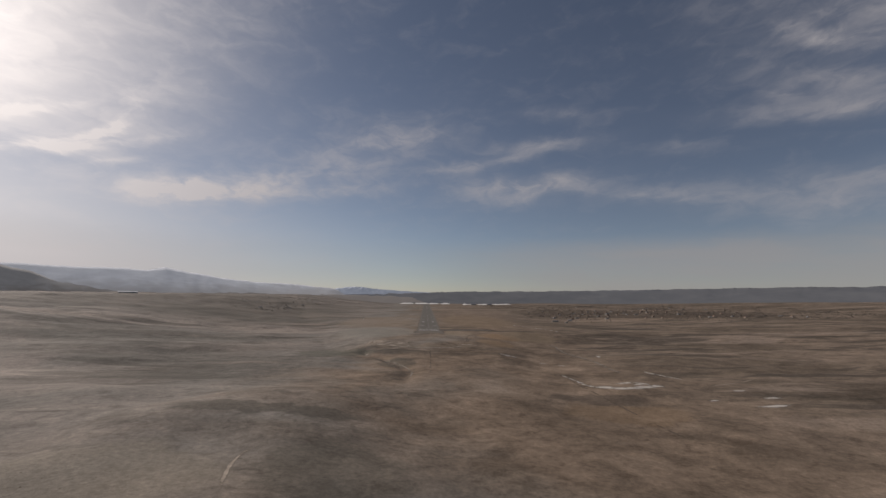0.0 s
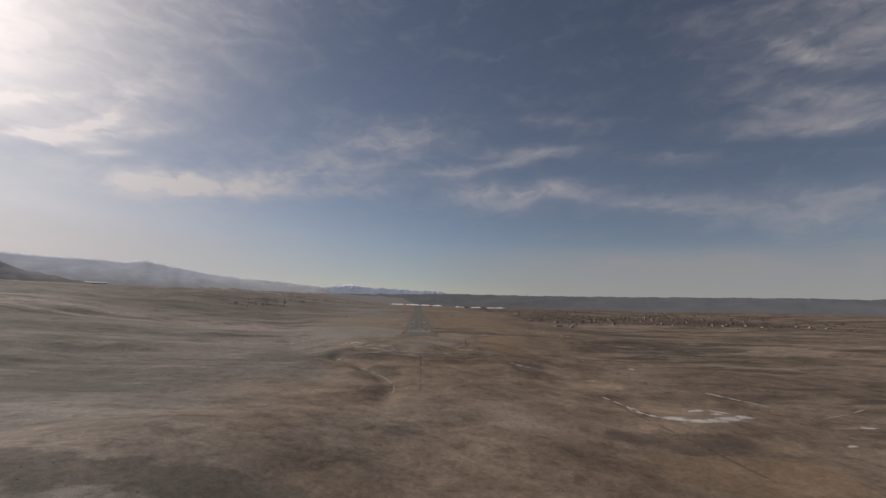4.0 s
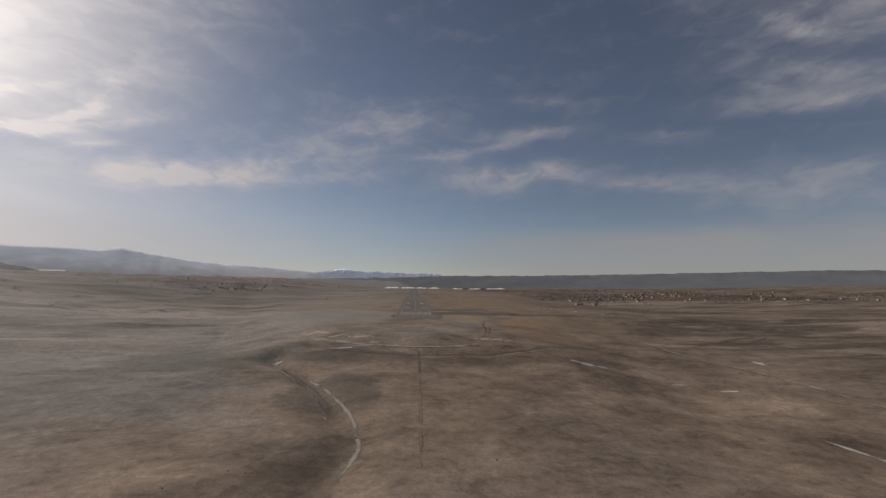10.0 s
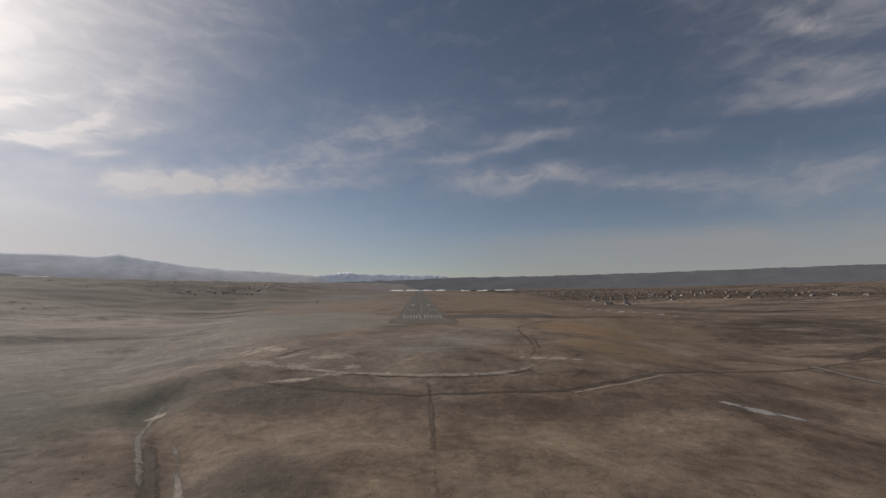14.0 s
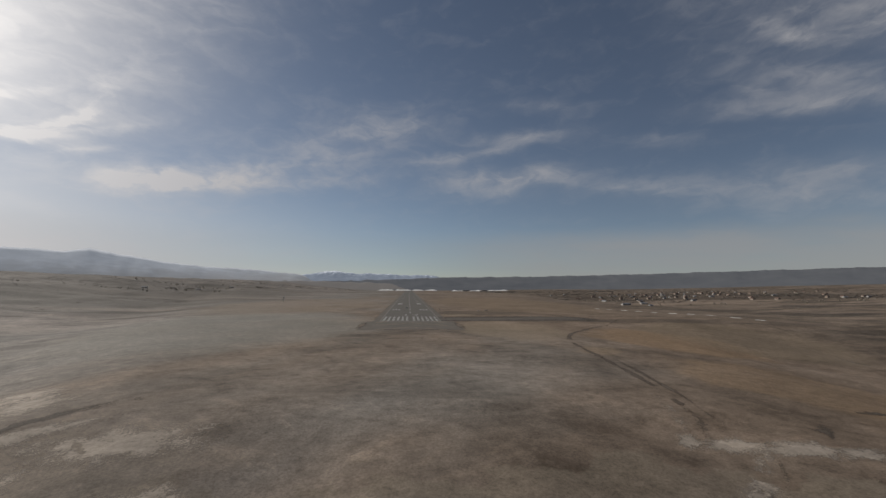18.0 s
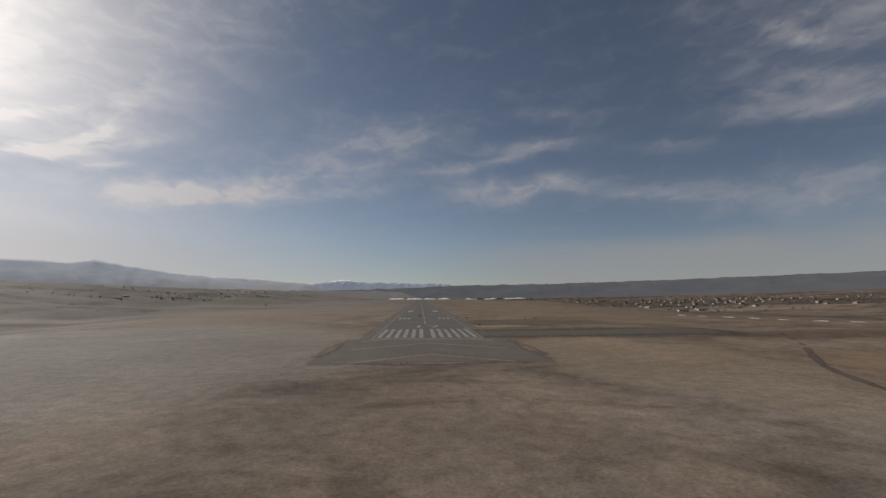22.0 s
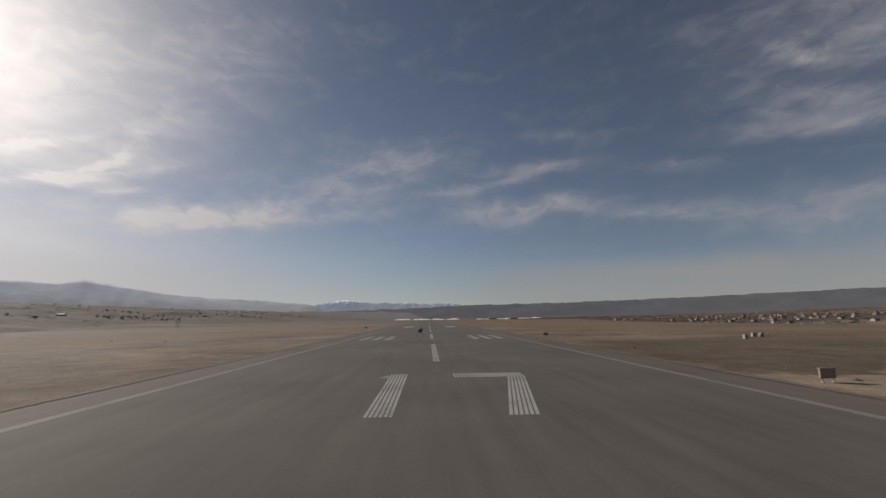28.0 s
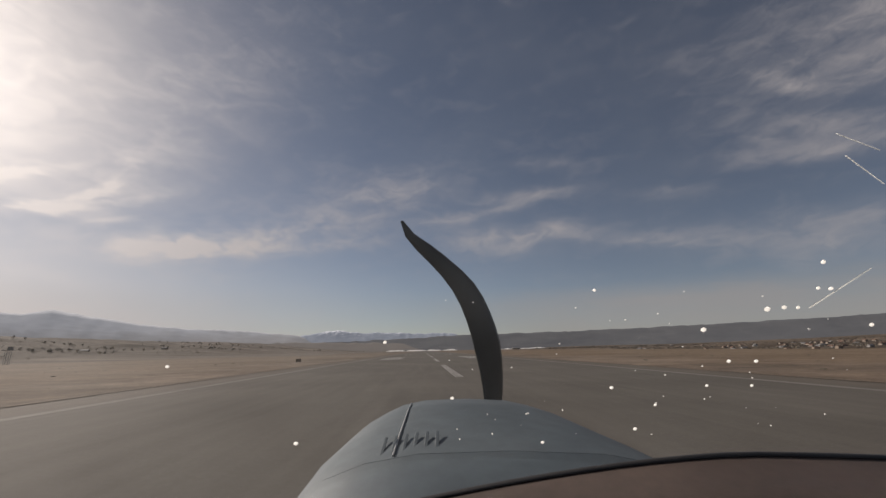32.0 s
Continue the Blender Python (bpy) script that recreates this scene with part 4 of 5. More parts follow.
KINDS = [make_tree("bare_tree", 5.5, 2.6, TWIGS, "leafless brown cottonwood tree in winter", 11),
         make_tree("bare_tree", 7.5, 3.2, TWIGS, "tall leafless brown cottonwood tree in winter", 12, count=230),
         make_tree("juniper", 3.2, 1.7, NEEDLES, "small dark green juniper tree", 13, low=0.1),
         make_tree("bare_tree", 4.2, 2.4, TWIGS, "small leafless brown tree in winter", 14)]
rnd = random.Random(21)
spots = []


def grove(count, cx, cy, sx, sy, kinds):
    for _ in range(count):
        x, y = rnd.gauss(cx, sx), rnd.gauss(cy, sy)
        spots.append((x, y, rnd.choice(kinds)))


grove(34, -900, 2050, 130, 40, (0, 1))
grove(30, -720, 2300, 120, 60, (0, 1))
grove(26, -640, 1500, 90, 26, (0, 1, 3))
grove(22, -760, 1180, 80, 22, (0, 1, 3))
grove(18, -620, 960, 60, 16, (0, 3))
grove(12, -700, 720, 60, 12, (0, 2, 2, 3))
grove(22, -380, 2500, 150, 80, (1, 0))
grove(16, 560, 760, 80, 40, (0, 3))
grove(30, 720, 960, 120, 60, (0, 1, 3))
grove(34, 850, 1050, 190, 120, (0, 1, 3))
grove(26, 1350, 1500, 260, 160, (0, 1))
grove(24, 900, 520, 200, 30, (0, 3))
grove(20, 560, 1900, 200, 120, (0, 1))
used = set()
for x, y, k in spots:
    if abs(x) < 120:
        continue
    m = pose(x, y, height(x, y) - 0.15, 0, 0, rnd.uniform(0, 360))
    if k in used:
        copy_thing(KINDS[k], m)
    else:
        used.add(k)
        KINDS[k].matrix_basis = m


# ---- town and farm buildings ----
ROOFS = [plain("brown_shingle", (0.150, 0.092, 0.068), 0.9, scale=1.0), plain("grey_shingle", (0.17, 0.17, 0.175), 0.9, scale=1.0), plain("pale_metal_roof", (0.29, 0.28, 0.27), 0.45, 0.3, scale=0.5)]
WALLS = [plain("white_siding", (0.31, 0.295, 0.27), 0.8, scale=0.8), plain("cream_stucco", (0.29, 0.245, 0.20), 0.9, scale=0.8), plain("tan_stucco", (0.235, 0.188, 0.148), 0.9, scale=0.8), plain("grey_siding", (0.25, 0.242, 0.23), 0.85, scale=0.8)]
BRIGHT = plain("white_metal_roof", (0.80, 0.79, 0.77), 0.4, scale=0.5)
GLASS = plain("dark_window_glass", (0.035, 0.042, 0.05), 0.15, vary=0.1)
TRIM = plain("white_trim", (0.72, 0.71, 0.68), 0.6, scale=1.0)
DOOR = plain("brown_door", (0.16, 0.09, 0.055), 0.6, scale=1.0)


def gable(length, width, eave, rise):
    """Walls of a gabled house as one closed shell."""
    l, w = length / 2, width / 2
    verts = [(-l, -w, -0.8), (l, -w, -0.8), (l, w, -0.8), (-l, w, -0.8), (-l, -w, eave), (l, -w, eave), (l, w, eave), (-l, w, eave), (-l, 0, eave + rise), (l, 0, eave + rise)]
    faces = [(0, 1, 5, 4), (2, 3, 7, 6), (1, 2, 6, 9, 5), (3, 0, 4, 8, 7), (4, 5, 9, 8), (6, 7, 8, 9), (3, 2, 1, 0)]
    return verts, faces


def roof_half(bm, length, width, eave, rise, side, over=0.5, thick=0.18):
    slope = math.atan2(rise, width / 2)
    run = (width / 2 + over) / math.cos(slope)
    mid = side * (width / 2 + over) / 2
    z = eave + rise - (width / 2 + over) / 2 * math.tan(slope) + thick * 0.6
    m = Matrix.Translation((0, mid, z)) @ Matrix.Rotation(-side * slope, 4, "X") @ Matrix.Diagonal((length + 2 * over, run, thick, 1))
    bmesh.ops.create_cube(bm, size=1.0, matrix=m)


def make_house(name, length, width, eave, rise, wall, roof, label, windows=3, chimney=True, group="houses of the town"):
    house = thing(name, 0, 0, 0, 0, label, "house", group)
    raw("wall", *gable(length, width, eave, rise), wall, house)
    for side in (-1, 1):
        bm = bmesh.new()
        roof_half(bm, length, width, eave, rise, side)
        part("roof", bm, roof, house)
    for side in (-1, 1):
        for i in range(windows):
            x = -length / 2 + length * (i + 0.5) / windows
            if side == -1 and i == windows // 2:
                bm = bmesh.new()
                box(bm, 1.0, 0.08, 2.1, (x, side * (width / 2 + 0.03), 1.05), 0.02)
                part("door", bm, DOOR, house)
                continue
            bm = bmesh.new()
            box(bm, 1.5, 0.10, 1.35, (x, side * (width / 2 + 0.02), 1.6), 0.03)
            frame_ob = part("window", bm, TRIM, house)
            bm = bmesh.new()
            box(bm, 1.25, 0.06, 1.1, (x, side * (width / 2 + 0.06), 1.6))
            part("pane", bm, GLASS, frame_ob)
    if chimney:
        bm = bmesh.new()
        box(bm, 0.8, 0.8, 1.8, (length * 0.22, 0.6, eave + rise + 0.3), 0.05)
        part("chimney", bm, ROOFS[0], house)
    return house


HOUSES = [make_house("house", 11, 7, 2.5, 1.7, WALLS[0], ROOFS[1], "white single-storey house with grey shingle roof", 4),
          make_house("house", 10, 6.5, 2.5, 1.9, WALLS[1], ROOFS[0], "cream stucco house with brown shingle roof", 3),
          make_house("house", 9, 7, 4.2, 1.8, WALLS[2], ROOFS[0], "tan two-storey house with brown roof", 4),
          make_house("house", 9, 6, 2.5, 1.5, WALLS[3], ROOFS[2], "grey house with pale metal roof", 3, False),
          make_house("house", 14, 7, 2.6, 1.4, WALLS[0], ROOFS[2], "long white house with pale metal roof", 5, False)]
rnd = random.Random(8)
plots = [(455, 550, 4, 8), (468, 562, 0, -12), (530, 606, 4, -12), (482, 500, 3, 20), (545, 640, 3, 5), (575, 700, 1, 15), (620, 780, 4, 0)]
while len(plots) < 92:
    i = len(plots)
    if i < 40:
        x, y = rnd.gauss(940, 170), rnd.gauss(1200, 200)
    elif i < 62:
        x, y = rnd.gauss(720, 110), rnd.gauss(980, 110)
    elif i < 80:
        x, y = rnd.gauss(1450, 260), rnd.gauss(1500, 260)
    else:
        x, y = rnd.gauss(1250, 220), rnd.gauss(760, 90)
    if x < 330 or any(math.hypot(x - p[0], y - p[1]) < 24 for p in plots):
        continue
    plots.append((x, y, rnd.choice((0, 1, 1, 2, 2, 3, 4)), rnd.choice((0, 90)) + rnd.uniform(-12, 12)))
seen = set()
for x, y, k, turn in plots:
    m = pose(x, y, height(x, y) - 0.1, 0, 0, turn)
    if k in seen:
        copy_thing(HOUSES[k], m)
    else:
        seen.add(k)
        HOUSES[k].matrix_basis = m

SHED = make_house("metal_shed", 46, 18, 7.0, 2.6, WALLS[0], ROOFS[2], "long white metal shed with pale roof at the runway's far end", 7, False, "sheds past the runway")
SHED.matrix_basis = pose(-120, 3200, height(-120, 3200), 0, 0, 0)
for x, y, turn in ((60, 3190, 0), (190, 3200, 1), (420, 2820, 4), (560, 2800, -3)):
    copy_thing(SHED, pose(x, y, height(x, y), 0, 0, turn))
BARN = make_house("farm_shed", 13, 7, 2.8, 1.6, WALLS[1], ROOFS[2], "cream farm shed with metal roof among bare trees", 3, False, "farm buildings")
BARN.matrix_basis = pose(-640, 1030, height(-640, 1030), 0, 0, 10)
for x, y, turn in ((-720, 900, 10), (-660, 1320, 5)):
    copy_thing(BARN, pose(x, y, height(x, y), 0, 0, turn))
big = make_house("warehouse", 90, 34, 7.0, 4.0, WALLS[0], BRIGHT, "large white warehouse on the slope below the mountains", 9, False, "farm buildings")
big.matrix_basis = pose(-1690, 1495, height(-1690, 1495), 0, 0, 35)


# ---- airfield signs and tower ----
SIGN_BACK = plain("brown_sign_back", (0.23, 0.175, 0.13), 0.6, scale=2.0)
STEEL = plain("galvanised_steel", (0.38, 0.38, 0.37), 0.45, 0.6, scale=3.0)


def make_sign(name, wide, tall, label):
    sign = thing(name, 0, 0, 0, 0, label, "sign", "signs beside the runway")
    bm = bmesh.new()
    box(bm, wide, 0.22, tall, (0, 0, 0.28 + tall / 2), 0.04)
    face = part("panel", bm, SIGN_BACK, sign)
    bm = bmesh.new()
    box(bm, wide + 0.08, 0.30, 0.07, (0, 0, 0.28 + tall + 0.04), 0.015)
    part("cap", bm, SIGN_BACK, face)
    for x in (-wide * 0.35, wide * 0.35):
        bm = bmesh.new()
        tube(bm, 0.05, 0.05, 0.36, pose(x, 0, 0.14), 8)
        leg = part("leg", bm, STEEL, sign)
        bm = bmesh.new()
        box(bm, 0.22, 0.30, 0.05, (x, 0, 0.0), 0.01)
        part("foot_plate", bm, STEEL, leg)
    return sign


SIGN = make_sign("airfield_sign", 1.4, 0.75, "brown rectangular airfield sign standing in dry grass")
SIGN.matrix_basis = pose(31.0, 73.5, 0.02, 0, 0, 4)
for x, y, turn in ((33, 162.6, -3), (-38, 296, 3)):
    copy_thing(SIGN, pose(x, y, 0.02, 0, 0, turn))


def make_cabinet():
    cabinet = thing("equipment_cabinet", 73.2, 137.5, height(73.2, 137.5), 8, "small pale equipment cabinet standing beside the taxiway", "cabinet", "cabinets beside the taxiway")
    bm = bmesh.new()
    box(bm, 0.93, 0.682, 0.837, (0, 0, 0.527), 0.025)
    part("body", bm, WALLS[0], cabinet)
    bm = bmesh.new()
    box(bm, 1.029, 0.781, 0.05, (0, 0, 0.973), 0.012)
    part("roof", bm, WALLS[3], cabinet)
    bm = bmesh.new()
    box(bm, 0.775, 0.019, 0.713, (0, -0.35, 0.527), 0.006)
    door = part("door", bm, WALLS[3], cabinet)
    bm = bmesh.new()
    box(bm, 0.031, 0.025, 0.099, (0.31, -0.372, 0.558), 0.006)
    part("handle", bm, STEEL, door)
    bm = bmesh.new()
    box(bm, 1.054, 0.806, 0.155, (0, 0, 0.05), 0.019)
    part("plinth", bm, WALLS[3], cabinet)
    return cabinet


CABINET = make_cabinet()
for x, y, turn in ((82.2, 146.4, -4), (84.0, 146.2, 12)):
    copy_thing(CABINET, pose(x, y, height(x, y), 0, 0, turn))
post = thing("marker_post", 85.6, 146, height(85.6, 146), 0, "short dark brown marker post beside the cabinets", "marker")
bm = bmesh.new()
tube(bm, 0.10, 0.09, 0.8, pose(0, 0, 0.36), 10)
part("pole", bm, plain("brown_marker_paint", (0.07, 0.05, 0.035), 0.6, scale=3.0), post)
bm = bmesh.new()
tube(bm, 0.11, 0.03, 0.08, pose(0, 0, 0.79), 10)
part("cap", bm, TRIM, post)


def make_tower():
    tower = thing("antenna_tower", -205, 395, height(-205, 395), 20, "pale antenna tower with platform in the dry field", "tower")
    for x in (-0.9, 0.9):
        for y in (-0.9, 0.9):
            bm = bmesh.new()
            tube(bm, 0.11, 0.09, 6.8, pose(x, y, 3.3), 8)
            part("leg", bm, STEEL, tower)
    for z in (1.8, 3.6, 5.4):
        for s in (-0.9, 0.9):
            bm = bmesh.new()
            tube(bm, 0.05, 0.05, 2.55, pose(0, s, z, 0, 45, 0), 6)
            part("brace", bm, STEEL, tower)
    bm = bmesh.new()
    box(bm, 4.6, 2.6, 0.35, (0, 0, 6.85), 0.05)
    deck = part("platform", bm, WALLS[0], tower)
    bm = bmesh.new()
    box(bm, 1.8, 1.5, 1.3, (0.6, 0, 7.7), 0.08)
    part("cabinet", bm, WALLS[0], deck)


make_tower()


# ---- the light aircraft: forward fuselage, standing on its main wheels on the runway ----
BLUE = plain("blue_cowl_paint", (0.076, 0.100, 0.115), 0.72, 0.0, vary=0.22, scale=3.0)
SPINNER = plain("dark_blade_paint", (0.028, 0.031, 0.036), 0.4, 0.0, vary=0.2, scale=4.0)
PADDING = plain("brown_dash_vinyl", (0.050, 0.034, 0.027), 0.7, vary=0.3, scale=8.0, relief=0.002)
EDGING = plain("black_rubber_edge", (0.018, 0.016, 0.016), 0.6, vary=0.2, scale=8.0)
RUBBER = plain("tyre_rubber", (0.022, 0.022, 0.022), 0.85, vary=0.2, scale=6.0)
CHIP, gs, bs, ps = material("white_stone_chip")
shine = gs.nodes.new("ShaderNodeBsdfTranslucent")
shine.inputs["Color"].default_value = (0.95, 0.95, 0.93, 1)
gs.links.new(shine.outputs[0], gs.nodes["Material Output"].inputs["Surface"])
CLEAR, gc, bc, pc = material("windshield_acrylic")
# a thin film of dust on the outside catches the sun
film = gc.nodes.new("ShaderNodeBsdfTranslucent")
film.inputs["Color"].default_value = (0.80, 0.82, 0.78, 1)
dusty = gc.nodes.new("ShaderNodeMixShader")
gc.put(dusty.inputs[0], gc.step(gc.noise(pc, 5.0, 5.0, 0.6), 0.25, 0.8, 0.008, 0.03))
gc.links.new(bc.outputs[0], dusty.inputs[1])
gc.links.new(film.outputs[0], dusty.inputs[2])
gc.links.new(dusty.outputs[0], gc.nodes["Material Output"].inputs["Surface"])
bc.inputs["Transmission Weight"].default_value = 1.0
bc.inputs["Roughness"].default_value = 0.0
bc.inputs["IOR"].default_value = 1.02
bc.inputs["Base Color"].default_value = (0.97, 0.97, 0.97, 1)

EYE_POSE = pose(-3.63, 172.28, 2.67, 103.26, 1.05, -2.63)
plane = new("light_aircraft")
plane.matrix_basis = EYE_POSE @ pose(0, 0, 0, -90, 0, 0)
tagged(plane, "blue light aircraft nose with two-blade propeller on the runway", "aircraft")


def loft(rings, closed_ends=True):
    bm = bmesh.new()
    loops = [[bm.verts.new(p) for p in ring] for ring in rings]
    n = len(loops[0])
    for a, b in zip(loops, loops[1:]):
        for i in range(n):
            j = (i + 1) % n
            bm.faces.new((a[i], a[j], b[j], b[i]))
    if closed_ends:
        caps = (bm.faces.new(loops[0][::-1]), bm.faces.new(loops[-1]))
    bmesh.ops.recalc_face_normals(bm, faces=bm.faces)
    for f in bm.faces:
        f.smooth = True
    for e in {e for f in caps for e in f.edges} if closed_ends else ():
        e.smooth = False
    return bm


def section(y, cx, half, top, depth, n=28, square=2.6):
    """A rounded fuselage section: y ahead, top and depth below the eye."""
    pts = []
    for i in range(n):
        a = 2 * math.pi * i / n
        c, s = math.cos(a), math.sin(a)
        px = half * math.copysign(abs(c) ** (2 / square), c)
        pz = depth / 2 * math.copysign(abs(s) ** (2 / square), s)
        pts.append((cx + px, y, top - depth / 2 + pz))
    return pts


STATIONS = ((0.98, 0.16, 0.60, -0.47, 0.90), (1.2, 0.13, 0.56, -0.50, 0.86), (1.45, 0.10, 0.48, -0.535, 0.80), (1.62, 0.085, 0.41, -0.572, 0.72), (1.74, 0.08, 0.32, -0.64, 0.55))
cowl = part("cowling", loft([section(*s, square=3.0) for s in STATIONS]), BLUE, plane, "blue painted engine cowling with dull sheen")


def cowl_top(x, y):
    """Height of the cowling's skin at a place on it."""
    k = max(i for i in range(4) if STATIONS[i][0] <= y)
    a, b = STATIONS[k], STATIONS[k + 1]
    t = (y - a[0]) / (b[0] - a[0])
    cx, half, top, depth = (a[i] + (b[i] - a[i]) * t for i in range(1, 5))
    return top - depth / 2 + depth / 2 * (1 - min(1.0, abs((x - cx) / half)) ** 3.0) ** (1 / 3.0)


for k in range(6):
    bm = bmesh.new()
    x = -0.15 + k * 0.027
    box(bm, 0.009, 0.12, 0.0025, (x, 1.06, cowl_top(x, 1.06) + 0.001), 0.001)
    part("louvre", bm, BLUE, cowl)
rows = np.linspace(0.99, 1.60, 14)
bm = loft([[(-0.118 + 0.0025 * math.cos(a * math.pi / 3), y, cowl_top(-0.118, y) + 0.0025 * math.sin(a * math.pi / 3)) for a in range(6)] for y in rows])
part("hinge", bm, STEEL, cowl, "thin metal piano hinge")
part("fuselage_side", loft([section(0.30, 0.17, 0.66, -0.53, 0.95, square=3.0), section(0.60, 0.17, 0.64, -0.475, 0.95, square=3.0), section(0.977, 0.16, 0.601, -0.4695, 0.901, square=3.0)]), BLUE, plane, "blue fuselage shell behind the engine")

# propeller
hub = (0.235, 1.86, -0.92)
bm = loft([[(hub[0] + r * math.cos(a * math.pi / 8), hub[1] + y, hub[2] + r * math.sin(a * math.pi / 8)) for a in range(16)] for y, r in ((-0.10, 0.15), (0.02, 0.15), (0.14, 0.11), (0.24, 0.03))])
prop = part("propeller", bm, SPINNER, plane, "dark grey spinner and propeller at rest")
for turn in (0, 180):
    rings = []
    along = (0.05, 0.22, 0.48, 0.75, 0.98, 1.12)
    for d in np.linspace(0.05, 1.12, 16):
        chord = float(np.interp(d, along, (0.07, 0.125, 0.140, 0.112, 0.072, 0.012)))
        twist = float(np.interp(d, along, (60, 44, 30, 22, 16, 14)))
        sweep = 0.11 * math.sin(math.pi * min(1.0, (d - 0.05) / 1.0)) - 0.10 * smooth(0.7, 1.2, d)
        ring = []
        for i in range(10):
            a = 2 * math.pi * i / 10
            u, v = chord / 2 * math.cos(a), chord * 0.08 * math.sin(a)
            c, s = math.cos(radians(twist)), math.sin(radians(twist))
            ring.append(Vector((u * c - v * s + sweep, u * s + v * c, d)))
        m = Matrix.Translation(hub) @ Matrix.Rotation(radians(-17 + turn), 4, "Y")
        rings.append([m @ p for p in ring])
    part("blade", loft(rings), SPINNER, prop)

# dashboard
def arch(x):
    """Height of the padded rim over the panel, highest to the right of the eye."""
    return -0.352 - (0.19 * (0.53 - x) ** 1.55 if x < 0.53 else 0.05 * (x - 0.53) ** 1.5)


xs = [-0.42 + 0.06 * i for i in range(26)]
rim_y = 0.72
rings = []
for x in xs:
    z = arch(x)
    rings.append([(x, rim_y, z), (x, rim_y + 0.015, z - 0.02), (x, rim_y - 0.02, z - 0.16), (x, 0.42, z - 0.19), (x, 0.40, z - 0.03), (x, 0.50, z - 0.012)])
dash = part("glareshield", loft(rings), PADDING, plane, "brown padded glareshield over the instrument panel")
rings = []
for x in xs:
    z = arch(x)
    rings.append([(x, rim_y + 0.007 * math.cos(a * math.pi / 4), z + 0.001 + 0.0028 * math.sin(a * math.pi / 4)) for a in range(8)])
part("rim", loft(rings), EDGING, dash, "black rubber edge trim")
bm = bmesh.new()
box(bm, 1.16, 0.04, 0.34, (0.13, 0.46, -0.72), 0.02)
part("instrument_panel", bm, EDGING, plane)

# windshield with stone chips and scratches
def glass_at(px, py, y=0.95):
    """Point of the windshield in a given direction from the eye."""
    return Vector((px, 1.0, py)) * y * (1 - 0.13 * px * px)


verts, faces = [], []
gx = np.linspace(-1.3, 1.3, 17)
gz = np.linspace(-0.66, 0.78, 9)
for b in gz:
    for a in gx:
        verts.append(glass_at(a, b))
for j in range(8):
    for i in range(16):
        faces.append((j * 17 + i, j * 17 + i + 1, (j + 1) * 17 + i + 1, (j + 1) * 17 + i))
pane = raw("windshield", verts, faces, CLEAR, plane, True)
tagged(pane, "clear scratched acrylic windshield with white stone chips")
pane.visible_shadow = False
chips = (-.656, -.28, 2.0, -.138, -.222, 2.0, .022, -.355, 2.0, .36, -.098, 1.8, .62, -.192, 2.8, .401, -.330, 2.0, .772, -.143, 3.0,
         .812, -.139, 2.4, .845, -.139, 2.0, .905, -.031, 2.4, .628, -.325, 1.6, .680, -.267, 2.0, .745, -.267, 2.0, .735, -.325, 1.6,
         -.35, -.463, 2.4, .237, -.460, 1.8, .505, -.371, 1.6, .457, -.428, 2.0, .893, -.093, 2.0, .923, -.094, 2.2, 1.02, -.180, 2.2)
for a, b, r in zip(chips[0::3], chips[1::3], chips[2::3]):
    bm = bmesh.new()
    bmesh.ops.create_icosphere(bm, subdivisions=1, radius=0.0021 * r, matrix=Matrix.Translation(glass_at(a, b, 0.944)) @ Matrix.Diagonal((1.2, 0.2, 0.9, 1)))
    part("stone_chip", bm, CHIP, pane)
rnd = random.Random(33)
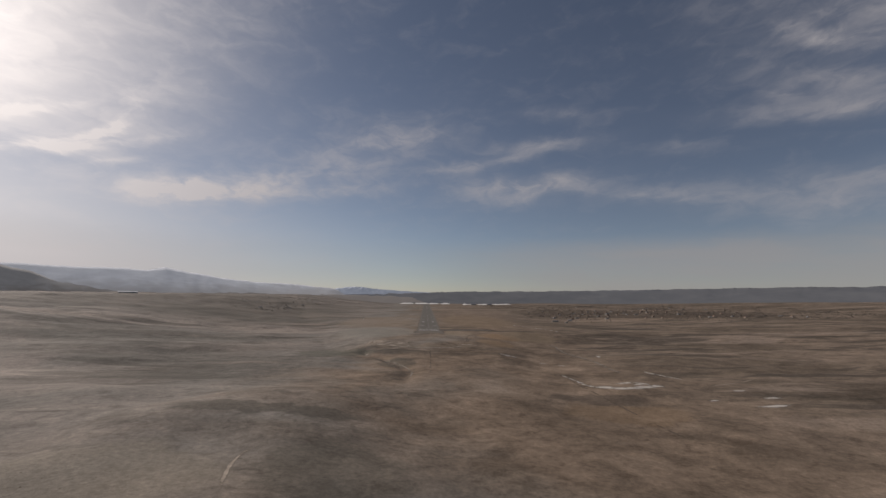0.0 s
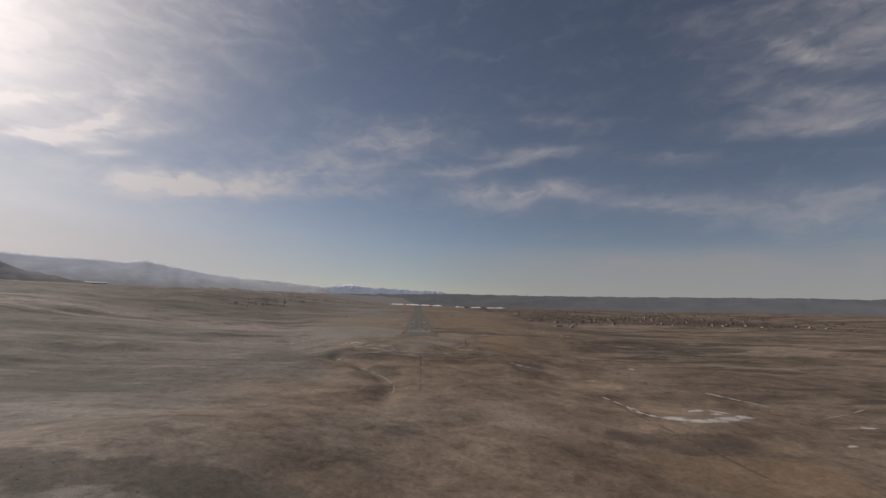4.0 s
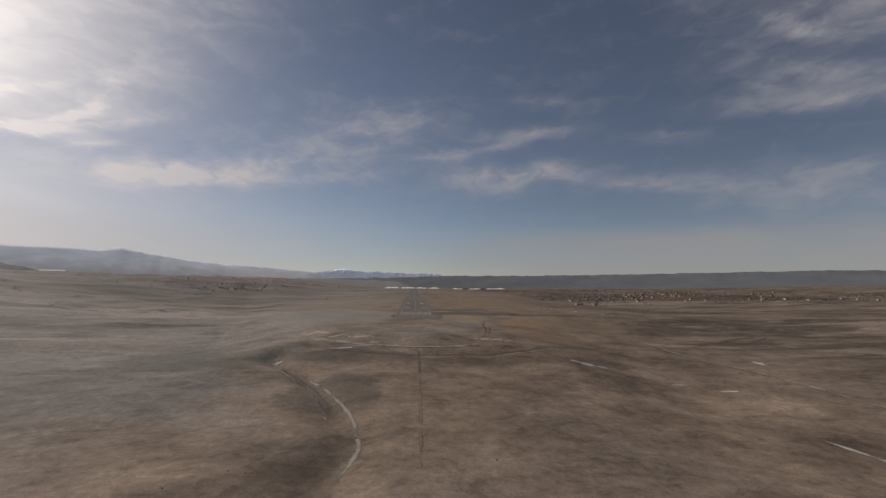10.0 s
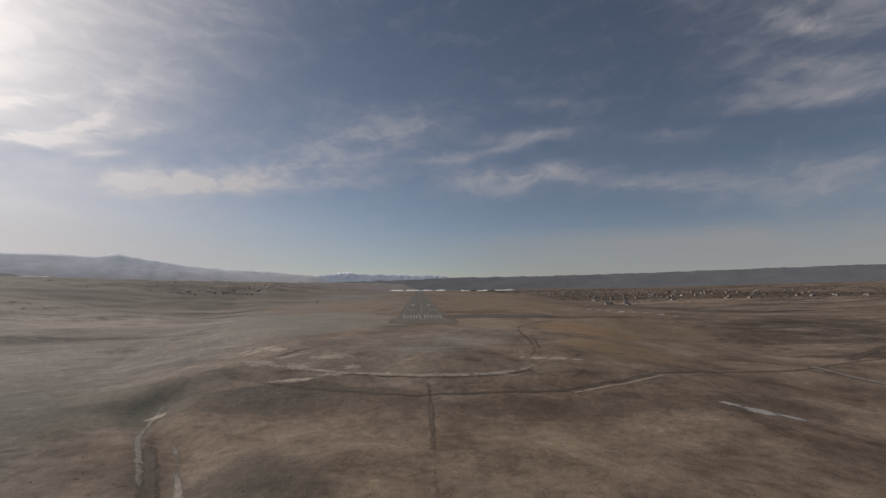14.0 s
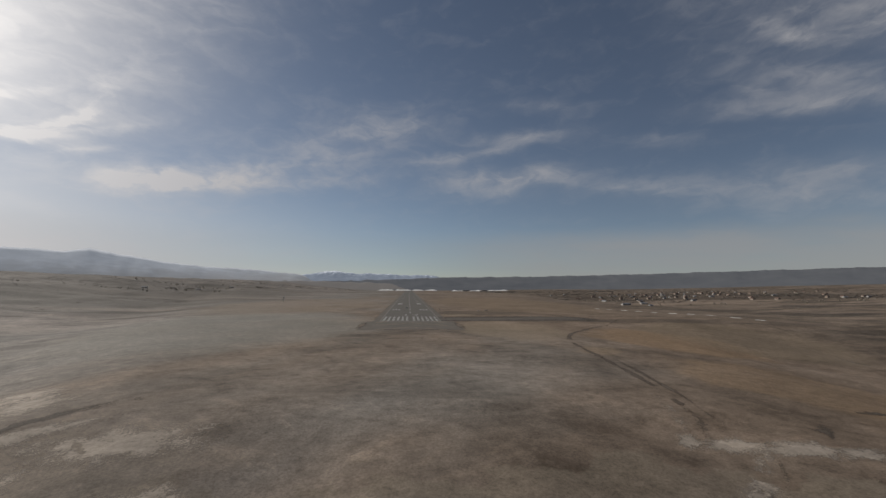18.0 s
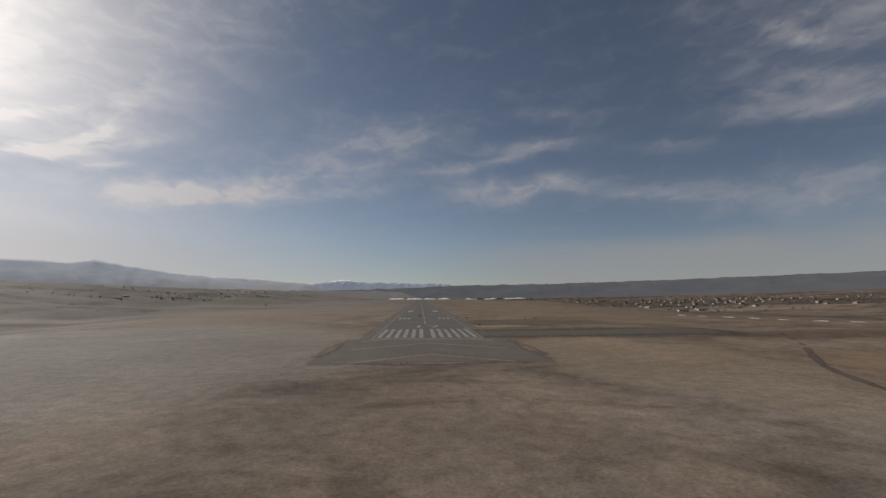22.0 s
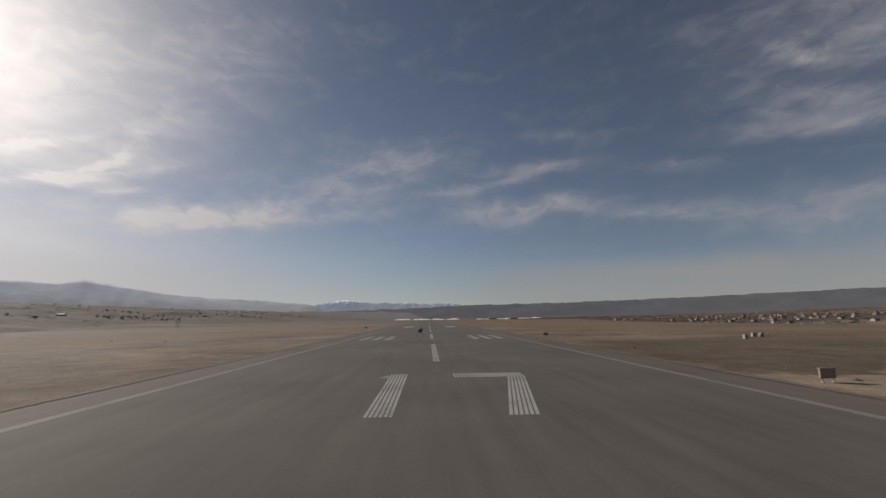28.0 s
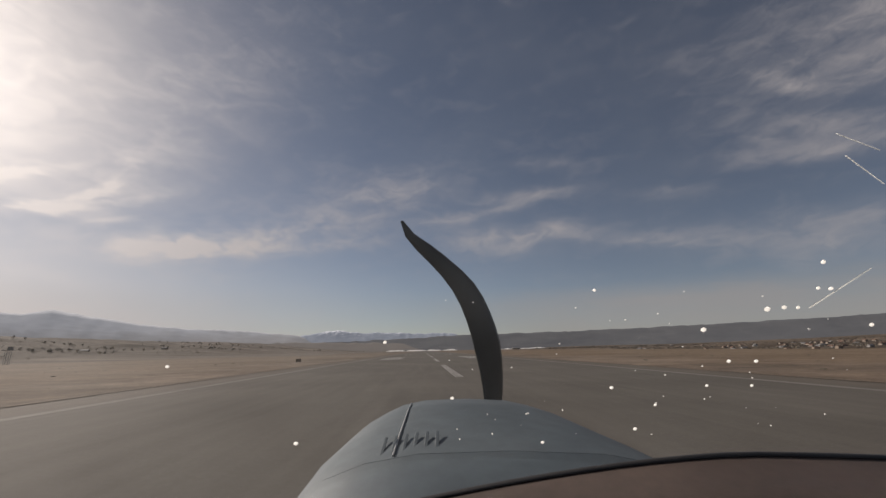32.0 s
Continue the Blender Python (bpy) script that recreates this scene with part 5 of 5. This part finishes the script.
for k in range(46):
    a, b = rnd.uniform(0.0, 1.0), rnd.uniform(-0.46, -0.10)
    bm = bmesh.new()
    bmesh.ops.create_icosphere(bm, subdivisions=1, radius=rnd.uniform(0.0008, 0.0019), matrix=Matrix.Translation(glass_at(a, b, 0.944)) @ Matrix.Diagonal((1.2, 0.2, 0.8, 1)))
    part("stone_chip", bm, CHIP, pane)
for a0, b0, a1, b1 in ((.872, -.140, 1.02, -.045), (.935, .275, 1.04, .235), (.958, .222, 1.05, .155)):
    p, q = glass_at(a0, b0, 0.944), glass_at(a1, b1, 0.944)
    bm = bmesh.new()
    tube(bm, 0.0012, 0.0008, (q - p).length, Matrix.Translation((p + q) / 2) @ (q - p).to_track_quat("Z", "Y").to_matrix().to_4x4(), 5)
    part("scratch", bm, CHIP, pane)

# landing gear reaches the runway
down = plane.matrix_basis.inverted()
for side in (-1, 1):
    world_foot = plane.matrix_basis @ Vector((0.13 + side * 1.15, -0.1, -1.0))
    axle = down @ Vector((world_foot.x, world_foot.y, 0.05 + 0.21))
    top = Vector((0.13 + side * 0.42, 0.35, -1.42))
    d = axle - top
    bm = bmesh.new()
    tube(bm, 0.055, 0.035, d.length, Matrix.Translation((top + axle) / 2) @ d.to_track_quat("Z", "Y").to_matrix().to_4x4(), 10)
    strut = part("gear_leg", bm, BLUE, plane)
    bm = bmesh.new()
    tube(bm, 0.21, 0.21, 0.15, Matrix.Translation(axle) @ Matrix.Rotation(radians(90), 4, "Y"), 24)
    bmesh.ops.bevel(bm, geom=[e for e in bm.edges if len(e.link_faces) == 2 and e.calc_face_angle(0) > 1.0], offset=0.05, segments=3, affect="EDGES")
    part("tyre", bm, RUBBER, strut)
bm = bmesh.new()
tube(bm, 0.05, 0.04, 0.75, pose(0.10, 1.35, -1.62), 10)
nose_leg = part("nose_leg", bm, STEEL, plane)
bm = bmesh.new()
tube(bm, 0.18, 0.18, 0.13, Matrix.Translation((0.10, 1.40, -2.02)) @ Matrix.Rotation(radians(90), 4, "Y"), 22)
part("nose_tyre", bm, RUBBER, nose_leg)
